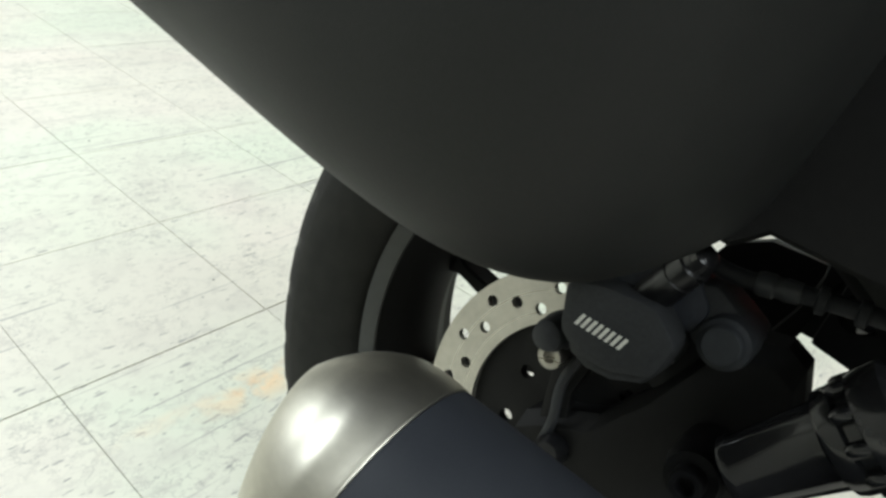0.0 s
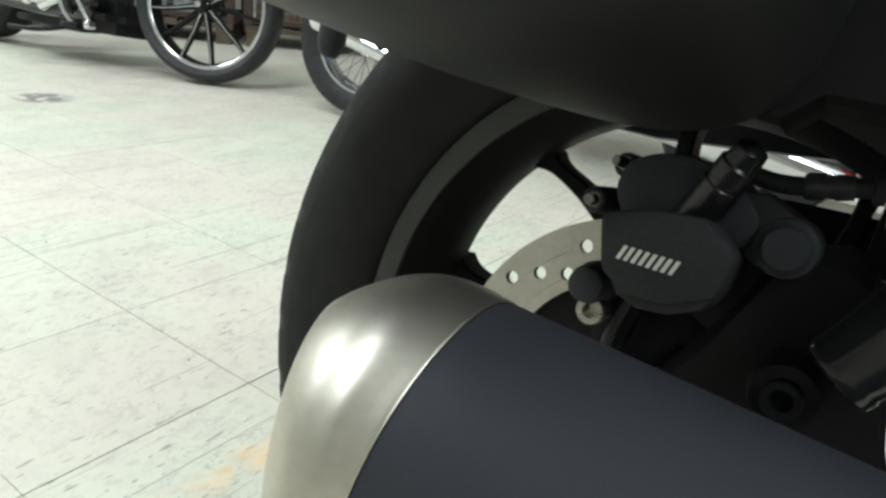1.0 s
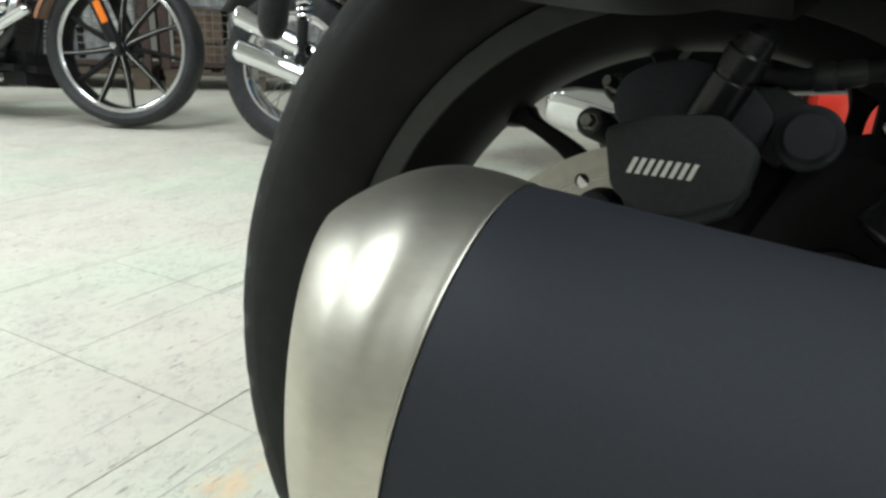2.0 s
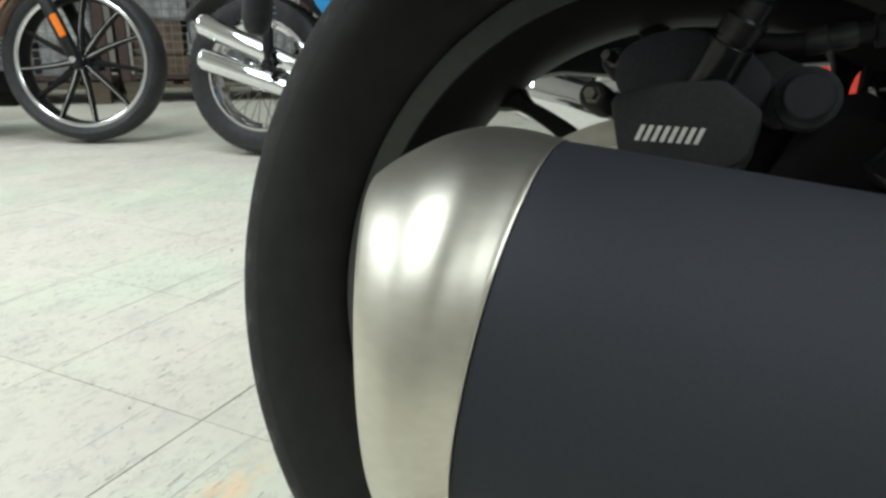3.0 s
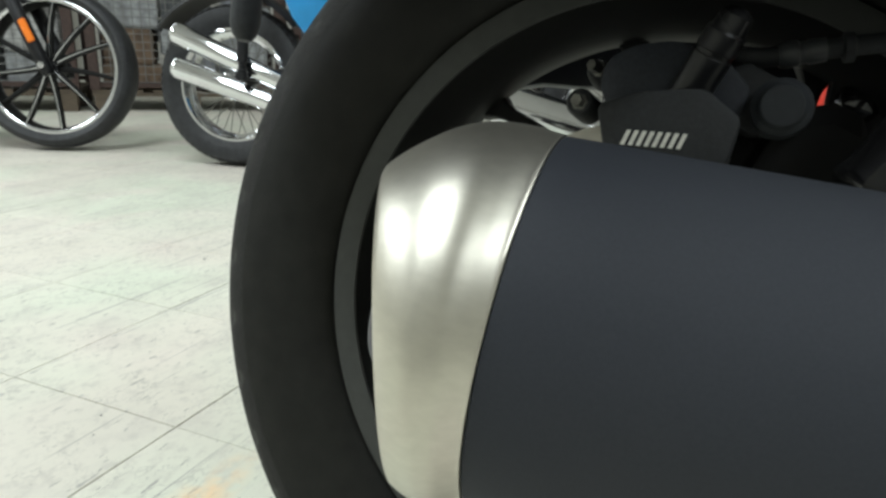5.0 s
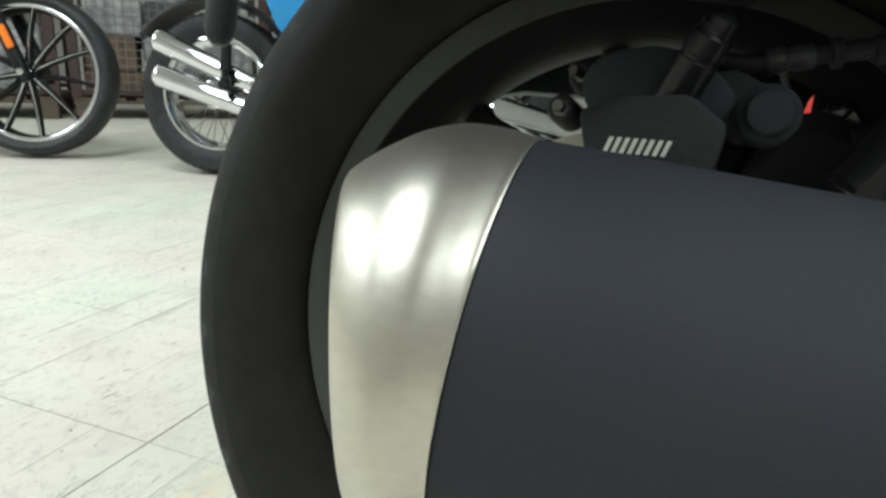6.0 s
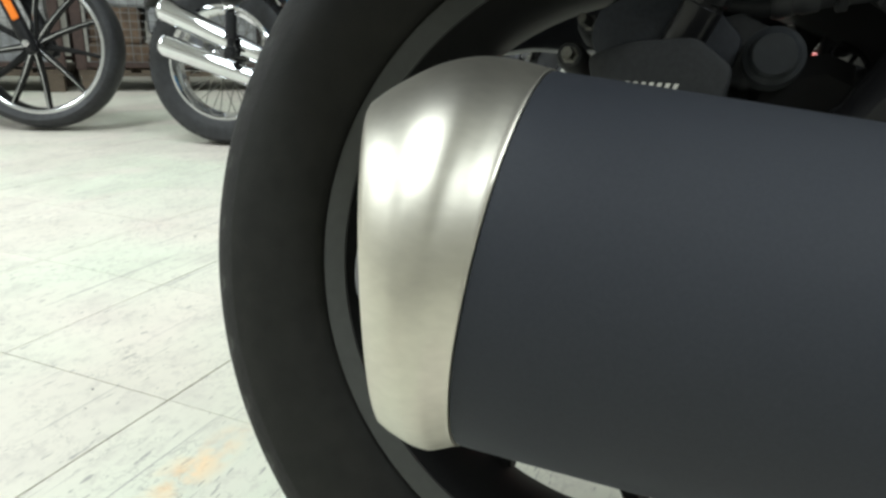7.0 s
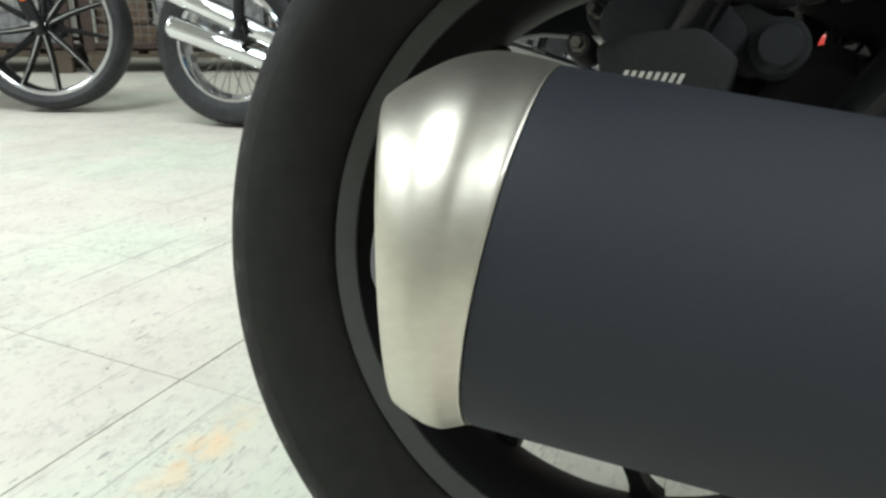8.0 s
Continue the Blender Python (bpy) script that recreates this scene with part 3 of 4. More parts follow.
for f0, rr in ((0.15, 0.0078), (0.55, 0.0074), (0.85, 0.0070)):
    cr = Vector((0.080, -0.115, 0.4740)).lerp(Vector((0.128, -0.112, 0.4815)), f0)
    part("hose_collar", rod(cr, cr + Vector((0.006, 0.0003, 0.0011)), [(0, 0.005), (0.15, rr), (0.85, rr), (1, 0.005)], 18), BOOT, bike)

# swing arm, axle nut and shock absorber
arm = bmesh.new()
loft([[Vector((x, y, z)) for y, z in ((-0.120, zt), (-0.128, zt - 0.012), (-0.128, zb + 0.012), (-0.120, zb), (-0.092, zb), (-0.085, zb + 0.01), (-0.085, zt - 0.01), (-0.092, zt))] for x, zt, zb in
      ((-0.030, 0.322, 0.295), (-0.015, 0.334, 0.276), (0.015, 0.350, 0.262), (0.04, 0.390, 0.255), (0.062, 0.440, 0.252), (0.088, 0.446, 0.258), (0.101, 0.440, 0.260), (0.118, 0.398, 0.262), (0.130, 0.352, 0.263), (0.142, 0.326, 0.265), (0.24, 0.330, 0.275), (0.55, 0.36, 0.30))], bm=arm)
swing = part("swing_arm", arm, RIMBLACK, bike, "satin black swing arm", angle=25)
arm2 = bmesh.new()
loft([[Vector((x, y, z)) for y, z in ((0.120, zt), (0.120, zb), (0.088, zb), (0.088, zt))] for x, zt, zb in ((-0.055, 0.345, 0.285), (-0.02, 0.40, 0.29), (0.0, 0.445, 0.31), (0.03, 0.462, 0.38), (0.06, 0.463, 0.405), (0.30, 0.466, 0.405), (0.55, 0.47, 0.41))], bm=arm2)
part("swing_arm_far_side", arm2, BLACKPAINT, swing, angle=25)
part("axle", rod((0, -0.140, AX), (0, 0.14, AX), [(0, 0.008), (0.02, 0.011), (0.06, 0.011), (0.07, 0.018), (0.12, 0.018), (0.13, 0.010), (1, 0.010)], 12), BLACKPAINT, swing)
part("lower_shock_mount", rod((0.081, -0.128, 0.374), (0.0825, -0.189, 0.378), [(0, 0.0165), (0.55, 0.0165), (0.6, 0.0140), (0.80, 0.0140), (0.81, 0.0088), (0.97, 0.0085), (1, 0.0078), (1, 0.0050), (0.86, 0.0046), (0.86, 0.0005)], 24), BLACKPAINT, swing, "satin black shock mount bolt")
SA, SB = Vector((0.0965, -0.180, 0.3935)), Vector((0.2166, -0.184, 0.5655))
shock = part("shock_absorber", rod(SA, SB, [(0.0, 0.0089), (0.0058, 0.0158), (0.0158, 0.018), (0.036, 0.018), (0.0418, 0.0172), (0.216, 0.0199), (0.2376, 0.0203), (0.2448, 0.0231), (0.2592, 0.0239), (0.2844, 0.0239), (0.2916, 0.0214), (0.3168, 0.0214), (0.324, 0.0261), (0.3528, 0.0271), (0.3888, 0.0271), (0.4032, 0.0243), (1, 0.0243)], 48), SHOCKBLACK, bike, "glossy black shock absorber")
sd, su, sv = frame_of(SB - SA)
for k in range(10):  # adjuster lugs round the collar
    q = 2 * math.pi * k / 10
    lug = SA.lerp(SB, 0.304) + 0.0232 * (math.cos(q) * su + math.sin(q) * sv)
    part("adjuster_lug", rod(lug - sd * 0.005, lug + sd * 0.005, [(0, 0.0025), (0.2, 0.0036), (0.8, 0.0036), (1, 0.0025)], 10), SHOCKBLACK, shock)
part("torque_arm", plate([(-0.034, 0.400), (-0.010, 0.402), (0.000, 0.385), (-0.006, 0.352), (0.002, 0.322), (0.000, 0.298), (-0.014, 0.298), (-0.020, 0.330), (-0.026, 0.368)], [], -0.124, -0.114, 0.002), RIMBLACK, caliper, "black caliper bracket")
part("bracket_rib", hose([(-0.006, -0.130, 0.392), (-0.012, -0.131, 0.360), (-0.008, -0.130, 0.332), (-0.010, -0.128, 0.306)], 0.0034, 10), BOOT, caliper)
part("bracket_bolt", rod((-0.022, -0.128, 0.3765), (-0.022, -0.146, 0.3765), [(0, 0.0078), (0.6, 0.0082), (0.95, 0.0082), (1, 0.0075), (1, 0.0042), (0.7, 0.0040), (0.7, 0.0002)], 20), DISC, caliper, "bright zinc socket bolt")

part("frame_plate", plate([(0.093, 0.430), (0.096, 0.52), (0.36, 0.53), (0.36, 0.42), (0.16, 0.420)], [], -0.028, -0.004, 0.003), BLACKPAINT, bike, "black frame plate")
part("frame_rail", plate([(0.103, 0.343), (0.153, 0.372), (0.30, 0.43), (0.30, 0.36), (0.174, 0.3255), (0.127, 0.3125)], [], 0.088, 0.110, 0.004), BLACKPAINT, bike, "black lower frame rail")
part("rear_cable", hose([(0.128, -0.104, 0.336), (0.141, -0.102, 0.333), (0.153, -0.100, 0.341), (0.165, -0.100, 0.355), (0.19, -0.10, 0.37), (0.26, -0.09, 0.38)], 0.0036, 10), BOOT, bike, "black rubber cable")
part("frame_nut", rod((0.110, -0.026, 0.462), (0.110, -0.042, 0.462), [(0, 0.013), (0.5, 0.013), (0.85, 0.010), (1, 0.004)], 24), GLOSS, bike, "glossy black frame nut")
BRO = [(r_ * math.cos(radians(a)), AX + r_ * math.sin(radians(a))) for r_, a in [(0.1205, q) for q in range(14, 79, 8)] + [(0.078, q) for q in range(78, 13, -8)]]
part("caliper_bracket", plate(BRO, [], -0.1185, -0.1095, 0.001), RIMBLACK, caliper, "black bracket over the disc edge")
part("pad_clip", plate([(0.0375, 0.4055), (0.0415, 0.4090), (0.0425, 0.4120), (0.0400, 0.4115)], [], -0.133, -0.128, 0.0003), WIRE, caliper, "pale zinc pad clip")

# rear fender, tail lamp stalk and the body panel over the shock
fend = loft([[at_wheel(r, a, y) for y, r in ((-0.095, 0.352), (-0.075, 0.372), (0, 0.380), (0.075, 0.372), (0.095, 0.352), (0.07, 0.364), (0, 0.372), (-0.07, 0.364))] for a in range(30, 129, 6)])
fender = part("rear_fender", fend, BLACKPAINT, bike, "black inner fender over the wheel")
part("indicator", rod((-0.374, -0.017, 0.490), (-0.376, -0.017, 0.570), [(0, 0.006), (0.06, 0.0105), (0.18, 0.0135), (0.7, 0.0135), (0.9, 0.010), (1, 0.006)], 20), BOOT, fender, "black hanging indicator")
part("indicator_stalk", hose([(-0.376, -0.017, 0.568), (-0.376, -0.012, 0.62), (-0.33, 0.0, 0.66), (-0.20, 0.0, 0.66)], 0.006), BLACKPAINT, fender)
part("side_panel", loft([[Vector((x, y, z)) for x, z in ((-0.07, zt - 0.112), (0.0, zt - 0.158), (0.046, zt - 0.163), (0.060, zt - 0.150), (0.12, zt - 0.152), (0.30, zt - 0.155), (0.50, zt - 0.155), (0.50, zt + 0.15), (-0.02, zt + 0.15))] for y, zt in ((-0.178, 0.657), (-0.172, 0.654), (-0.14, 0.653), (-0.10, 0.668))]), RIMBLACK, bike, "black side panel", angle=20)
part("chain_guard", plate([(-0.215, 0.474), (-0.13, 0.489), (-0.09, 0.488), (0.03, 0.498), (0.085, 0.5035), (0.30, 0.501), (0.30, 0.585), (-0.10, 0.585), (-0.20, 0.54)], [], 0.112, 0.130, 0.004), NAVY, bike, "black chain guard")
part("cable", hose([(0.040, 0.128, 0.509), (0.070, 0.130, 0.509), (0.085, 0.130, 0.505), (0.106, 0.128, 0.5025)], 0.0011, 8), ALLOY, bike, "thin bright cable")
part("cable", hose([(0.055, 0.130, 0.505), (0.078, 0.131, 0.507), (0.092, 0.131, 0.512), (0.108, 0.128, 0.513)], 0.0010, 8), ALLOY, bike, "thin bright cable")
part("sprocket", lathe([(0.098, 0.02), (0.098, 0.108), (0.104, 0.108), (0.104, 0.02)], 60, HUB), BLACKPAINT, wheel)

# hard pannier overhead
def pannier():
    """Rounded box hull, fuller in the middle, tipped slightly nose down."""
    m = Matrix.Translation((-0.1316, -0.2537, 0.6213)) @ Matrix.Rotation(-0.013, 4, "Z") @ Matrix.Rotation(0.1428, 4, "Y") @ Matrix.Rotation(0.0268, 4, "X")
    rings = []
    for i in range(41):
        f = math.copysign(abs(i / 20 - 1) ** 0.6, i - 20)
        k = max(1 - abs(f) ** 5.3135, 0.0001) ** (1 / 5.3135)
        ring = []
        for q in range(72):
            c, d = math.cos(2 * math.pi * q / 72), math.sin(2 * math.pi * q / 72)
            ring.append(m @ Vector((f * 0.2041, k * 0.1344 * math.copysign(abs(c) ** 0.5573, c), k * 0.1324 * math.copysign(abs(d) ** 0.5573, d))))
        rings.append(ring)
    return loft(rings)


part("pannier", pannier(), BAG, bike, "matte dark grey hard pannier", angle=60)

# ---- the room ----
def slab(name, lo, hi, mat, label, cat):
    c, s = [(a + b) / 2 for a, b in zip(lo, hi)], [b - a for a, b in zip(lo, hi)]
    ob = new(name, finish(box((0, 0, 0), s, 0), name, mat, False))
    ob.location = c
    return tagged(ob, label, cat, kind="structure")


X0, X1, Y0, Y1 = -3.5, 5.2, -4.5, 6.0
floor = slab("floor", (X0, Y0, -0.2), (X1, Y1, -0.0022), GROUT, "worn off-white vinyl tile floor with scuffs and stains", "floor")
slab("wall_north", (X0, Y1, -0.2), (X1, Y1 + 0.15, CEIL), WALLM, "plain pale painted wall", "wall")
slab("wall_south", (X0, Y0 - 0.15, -0.2), (X1, Y0, CEIL), WALLM, "plain pale painted wall", "wall")
slab("wall_east", (X1, Y0, -0.2), (X1 + 0.15, Y1, CEIL), WALLM, "plain pale painted wall", "wall")
slab("wall_west", (X0 - 0.15, Y0, -0.2), (X0, Y1, CEIL), WALLM, "plain pale painted wall", "wall")
slab("ceiling", (X0 - 0.15, Y0 - 0.15, CEIL), (X1 + 0.15, Y1 + 0.15, CEIL + 0.15), CEILM, "plain pale ceiling", "ceiling")


# ---- background motorcycles ----
def cast_wheel(parent, c, R, rim_r, spokes):
    """Black cast front wheel with a machined rim edge and thin spokes."""
    c = Vector(c)
    w = part("wheel", lathe([(-0.042, rim_r + 0.008), (-0.046, rim_r), (-0.042, rim_r - 0.014), (-0.02, rim_r - 0.022), (0.02, rim_r - 0.022), (0.042, rim_r - 0.014), (0.046, rim_r), (0.042, rim_r + 0.008)], 72, c), RIMBLACK, parent, "black cast wheel with machined edge")
    part("rim_edge", lathe([(-0.0475, rim_r + 0.005), (-0.0505, rim_r - 0.002), (-0.0485, rim_r - 0.010), (-0.043, rim_r - 0.014), (-0.040, rim_r - 0.010)], 72, c), ALLOY, w, "bright machined rim edge")
    d = R - rim_r
    tp = [(-0.046, rim_r + 0.002), (-0.058, rim_r + 0.2 * d), (-0.065, rim_r + 0.48 * d), (-0.060, rim_r + 0.72 * d), (-0.045, rim_r + 0.9 * d), (0, R)]
    part("tyre", lathe(tp + [(-y, r) for y, r in tp[-2::-1]], 80, c), BGRUBBER, w, "dark rubber tyre")
    for deg, bright in spokes:
        a = radians(deg)
        o, t = Vector((math.cos(a), 0, math.sin(a))), Vector((-math.sin(a), 0, math.cos(a)))
        for mt, nm in ((RIMBLACK, "spoke"), (ALLOY, "spoke_edge"))[:1 + bright]:
            rings = []
            for q in (0, 0.15, 0.4, 0.7, 0.9, 1.0):
                r, wd = 0.032 + q * (rim_r - 0.044), (0.0135 - 0.0065 * q) * (1 if mt is RIMBLACK else 0.42)
                y = -0.054 + 0.014 * q * q - (0.0015 if mt is ALLOY else 0) + (0 if bright else 0.016)
                th = 0.020 if mt is RIMBLACK else 0.003
                p = c + o * r + t * (0.006 * math.sin(math.pi * q)) + Vector((0, y, 0))
                rings.append([p + t * wd, p + t * wd * 0.5 - Vector((0, 0.003, 0)), p - t * wd * 0.5 - Vector((0, 0.003, 0)), p - t * wd, p - t * wd + Vector((0, th, 0)), p + t * wd + Vector((0, th, 0))])
            part(nm, loft(rings), mt, w)
    part("inner_lip", lathe([(0.030, rim_r - 0.012), (0.036, rim_r - 0.020), (0.044, rim_r - 0.018), (0.046, rim_r - 0.006)], 72, c), ENGINE, w, "dull grey far rim lip")
    part("axle_cap", lathe([(-0.078, 0.0), (-0.078, 0.016), (-0.074, 0.022), (-0.062, 0.024), (-0.058, 0.0)], 32, c, closed=False), CHROME, w, "chrome axle cap")
    part("hub", rod(c + Vector((0, -0.062, 0)), c + Vector((0, 0.06, 0)), [(0, 0.010), (0.03, 0.020), (0.08, 0.024), (0.1, 0.036), (0.9, 0.036), (1, 0.02)], 28), BLACKPAINT, w)
    return w


def wire_wheel(parent, c, R, rim_r):
    c = Vector(c)
    w = part("wheel", lathe([(-0.040, rim_r + 0.008), (-0.044, rim_r + 0.002), (-0.043, rim_r - 0.007), (-0.036, rim_r - 0.012), (-0.030, rim_r - 0.010), (-0.018, rim_r - 0.026), (0.018, rim_r - 0.026), (0.030, rim_r - 0.010), (0.036, rim_r - 0.012), (0.043, rim_r - 0.007), (0.044, rim_r + 0.002), (0.040, rim_r + 0.008)], 72, c), CHROME, parent, "chrome wire-spoked wheel")
    d = R - rim_r
    tp = [(-0.042, rim_r + 0.002), (-0.054, rim_r + 0.25 * d), (-0.060, rim_r + 0.55 * d), (-0.056, rim_r + 0.8 * d), (-0.040, rim_r + 0.94 * d), (0, R)]
    ty = part("tyre", lathe(tp + [(-y, r) for y, r in tp[-2::-1]], 80, c), BGRUBBER, w, "dark treaded tyre")
    blocks = bmesh.new()
    for k in range(60):
        a = radians(6 * k)
        o, t = Vector((math.cos(a), 0, math.sin(a))), Vector((-math.sin(a), 0, math.cos(a)))
        for y in (-0.046, 0.046):
            p = c + o * (R - 0.012) + Vector((0, y, 0))
            loft([[p + t * 0.008 + Vector((0, sy, 0)) + o * h for sy, h in ((-0.008, -0.005), (0.012, 0.006), (0.012, 0.0085), (-0.009, -0.002))], [p - t * 0.007 + Vector((0, sy, 0)) + o * h for sy, h in ((-0.008, -0.005), (0.012, 0.006), (0.012, 0.0085), (-0.009, -0.002))]], bm=blocks)
    tagged(part("tread", blocks, TREAD, ty), kind="stuff")
    for k in range(36):
        a, b = radians(10 * k), radians(10 * k + (28 if k % 2 else -28))
        y = -0.032 if k % 4 < 2 else 0.032
        part("wire_spoke", rod(c + Vector((0.045 * math.cos(b), y, 0.045 * math.sin(b))), c + Vector(((rim_r - 0.022) * math.cos(a), 0, (rim_r - 0.022) * math.sin(a))), [(0, 0.0016), (1, 0.0016)], 6), ZINC, w)
    part("hub", rod(c + Vector((0, -0.06, 0)), c + Vector((0, 0.06, 0)), [(0, 0.02), (0.1, 0.055), (0.2, 0.06), (0.3, 0.045), (0.7, 0.045), (0.8, 0.06), (1, 0.03)], 28), ALLOY, w)
    return w


# cruiser with the black cast front wheel, its bars turned
RA = 0.334
CRA = pose(1.752, 2.05, 0.008, 0, 0, -80) @ pose(0, 0, 0, -8)
cruiser = thing("cruiser", CRA, "black cruiser motorcycle with cast front wheel, parked on tile floor", "motorcycle", "parked motorcycles")
STEER = pose(0, 0, 0, 0, 0, 17)
CAST = ((25, 1), (52, 1), (86, 1), (120, 1), (154, 0), (190, 1), (218, 0), (247, 1), (280, 1), (317, 1), (353, 0))
cast_wheel(cruiser, (0, 0, RA), RA, 0.272, CAST).matrix_basis = STEER
for y in (-0.095, 0.095):
    fork = part("fork_leg", rod((0.02, y, RA - 0.035), (-0.30, y, RA + 0.62), [(0, 0.018), (0.03, 0.027), (0.5, 0.027), (0.51, 0.022), (1, 0.022)], 20), BLACKPAINT, cruiser, "black fork leg")
    fork.matrix_basis = STEER
    if y < 0:
        part("reflector", box((-0.048, y - 0.030, RA + 0.13), (0.030, 0.010, 0.095), 0.004, pose(0, 0, 0, 0, -26)), ORANGE, fork, "orange reflector")
        part("axle_nut", rod((0.0, y - 0.030, RA), (0.0, y + 0.01, RA), [(0, 0.012), (0.1, 0.016), (1, 0.016)], 6), CHROME, fork)
ff = part("front_fender", loft([[Vector((R_ * math.cos(radians(a)), y, RA + R_ * math.sin(radians(a)))) for y, R_ in ((-0.085, 0.350), (-0.075, 0.372), (0, 0.382), (0.075, 0.372), (0.085, 0.350), (0.07, 0.364), (0, 0.374), (-0.07, 0.364))] for a in range(70, 170, 6)]), COPPER, cruiser, "copper brown front fender")
ff.matrix_basis = STEER
engine = part("engine", box((-0.80, 0.0, 0.38), (0.50, 0.24, 0.34), 0.05), ENGINE, cruiser, "dark metal engine")
part("crankcase", box((-0.76, -0.02, 0.21), (0.74, 0.30, 0.15), 0.06), BLACKPAINT, engine)
part("primary_cover", loft([[Vector((-0.78 + kx * 0.27 * math.copysign(abs(math.cos(a)) ** 0.6, math.cos(a)), y, 0.27 + kx * 0.095 * math.copysign(abs(math.sin(a)) ** 0.6, math.sin(a)))) for a in [2 * math.pi * q / 40 for q in range(40)]] for y, kx in ((-0.15, 1.0), (-0.20, 1.0), (-0.215, 0.95), (-0.222, 0.85))]), GLOSS, engine, "gloss black primary cover")
part("derby_cover", rod((-0.90, -0.218, 0.28), (-0.90, -0.238, 0.28), [(0, 0.070), (0.6, 0.070), (0.9, 0.064), (1, 0.05)], 32), ALLOY, engine, "polished round cover")
for a in range(0, 360, 60):
    part("cover_bolt", rod((-0.90 + 0.060 * math.cos(radians(a)), -0.232, 0.28 + 0.060 * math.sin(radians(a))), (-0.90 + 0.060 * math.cos(radians(a)), -0.242, 0.28 + 0.060 * math.sin(radians(a))), [(0, 0.006), (0.8, 0.006), (1, 0.004)], 8), ZINC, engine)
lever = part("shift_lever", hose([(-0.72, -0.235, 0.30), (-0.66, -0.255, 0.27), (-0.59, -0.26, 0.20), (-0.54, -0.26, 0.155)], 0.011, 12), ALLOY, cruiser, "alloy shift lever")
part("lever_peg", rod((-0.54, -0.25, 0.155), (-0.54, -0.32, 0.155), [(0, 0.010), (0.2, 0.014), (0.9, 0.014), (1, 0.009)], 14), BOOT, lever, "rubber lever peg")
part("muffler_pipe", rod((-0.28, -0.235, 0.452), (-0.78, -0.235, 0.215), [(0, 0.012), (0.02, 0.022), (0.5, 0.022), (0.52, 0.026), (1, 0.026)], 24), CHROME, cruiser, "bright chrome exhaust pipe")
part("foot_rail", hose([(-0.575, -0.262, 0.47), (-0.565, -0.265, 0.40), (-0.53, -0.268, 0.30), (-0.46, -0.270, 0.215), (-0.415, -0.270, 0.165)], 0.0095, 12), ALLOY, cruiser, "bent chrome lever rod")
part("rail_end", rod((-0.415, -0.255, 0.165), (-0.415, -0.300, 0.165), [(0, 0.012), (0.1, 0.018), (0.9, 0.018), (1, 0.010)], 16), ALLOY, cruiser)
part("side_stand", hose([(-0.70, -0.12, 0.15), (-0.78, -0.24, 0.11), (-0.92, -0.30, 0.10)], 0.012, 10), BLACKPAINT, cruiser, "black folded side stand")
part("brake_line", hose([(-0.33, -0.10, 0.72), (-0.36, -0.14, 0.55), (-0.44, -0.15, 0.42), (-0.50, -0.12, 0.34)], 0.006, 8), BOOT, cruiser, "black rubber hose")
part("horn", rod((-0.52, -0.12, 0.47), (-0.52, -0.19, 0.47), [(0, 0.03), (0.3, 0.045), (0.8, 0.045), (1, 0.03)], 24), CHROME, cruiser, "small chrome horn")
for k in range(9):
    part("cooling_fin", box((-0.62, 0.0, 0.36 + 0.022 * k), (0.16, 0.27, 0.008), 0.002), ENGINE, engine)
for k in range(2):
    part("exhaust_header", hose([(-0.52, -0.10, 0.58 - 0.07 * k), (-0.42, -0.17, 0.50 - 0.06 * k), (-0.50, -0.20, 0.34 - 0.05 * k), (-0.80, -0.21, 0.24 - 0.04 * k), (-1.5, -0.22, 0.24)], 0.020), ENGINE if k else ALLOY, cruiser, "dark exhaust header" if k else "brushed exhaust header")
part("down_tube", hose([(-0.30, -0.03, 0.78), (-0.42, -0.04, 0.50), (-0.55, -0.06, 0.17), (-1.2, -0.05, 0.15)], 0.020), BLACKPAINT, cruiser)
part("crash_bar", hose([(-0.50, -0.06, 0.50), (-0.52, -0.22, 0.46), (-0.56, -0.27, 0.34), (-0.60, -0.22, 0.21), (-0.62, -0.06, 0.19)], 0.013), BLACKPAINT, cruiser, "black crash bar")
part("foot_peg", rod((-0.70, -0.12, 0.27), (-0.70, -0.30, 0.27), [(0, 0.012), (0.3, 0.012), (0.32, 0.019), (0.95, 0.019), (1, 0.012)], 16), ALLOY, cruiser, "alloy foot peg")
part("rear_wheel", lathe([(-0.06, 0.21), (-0.075, 0.24), (-0.078, 0.27), (-0.06, 0.31), (0, 0.325), (0.06, 0.31), (0.078, 0.27), (0.075, 0.24), (0.06, 0.21)], 64, (-1.52, 0, 0.325)), RUBBER, cruiser, "black rear tyre")
part("fuel_tank", box((-0.62, 0.0, 0.80), (0.50, 0.26, 0.20), 0.08), GLOSS, cruiser, "gloss black tank")

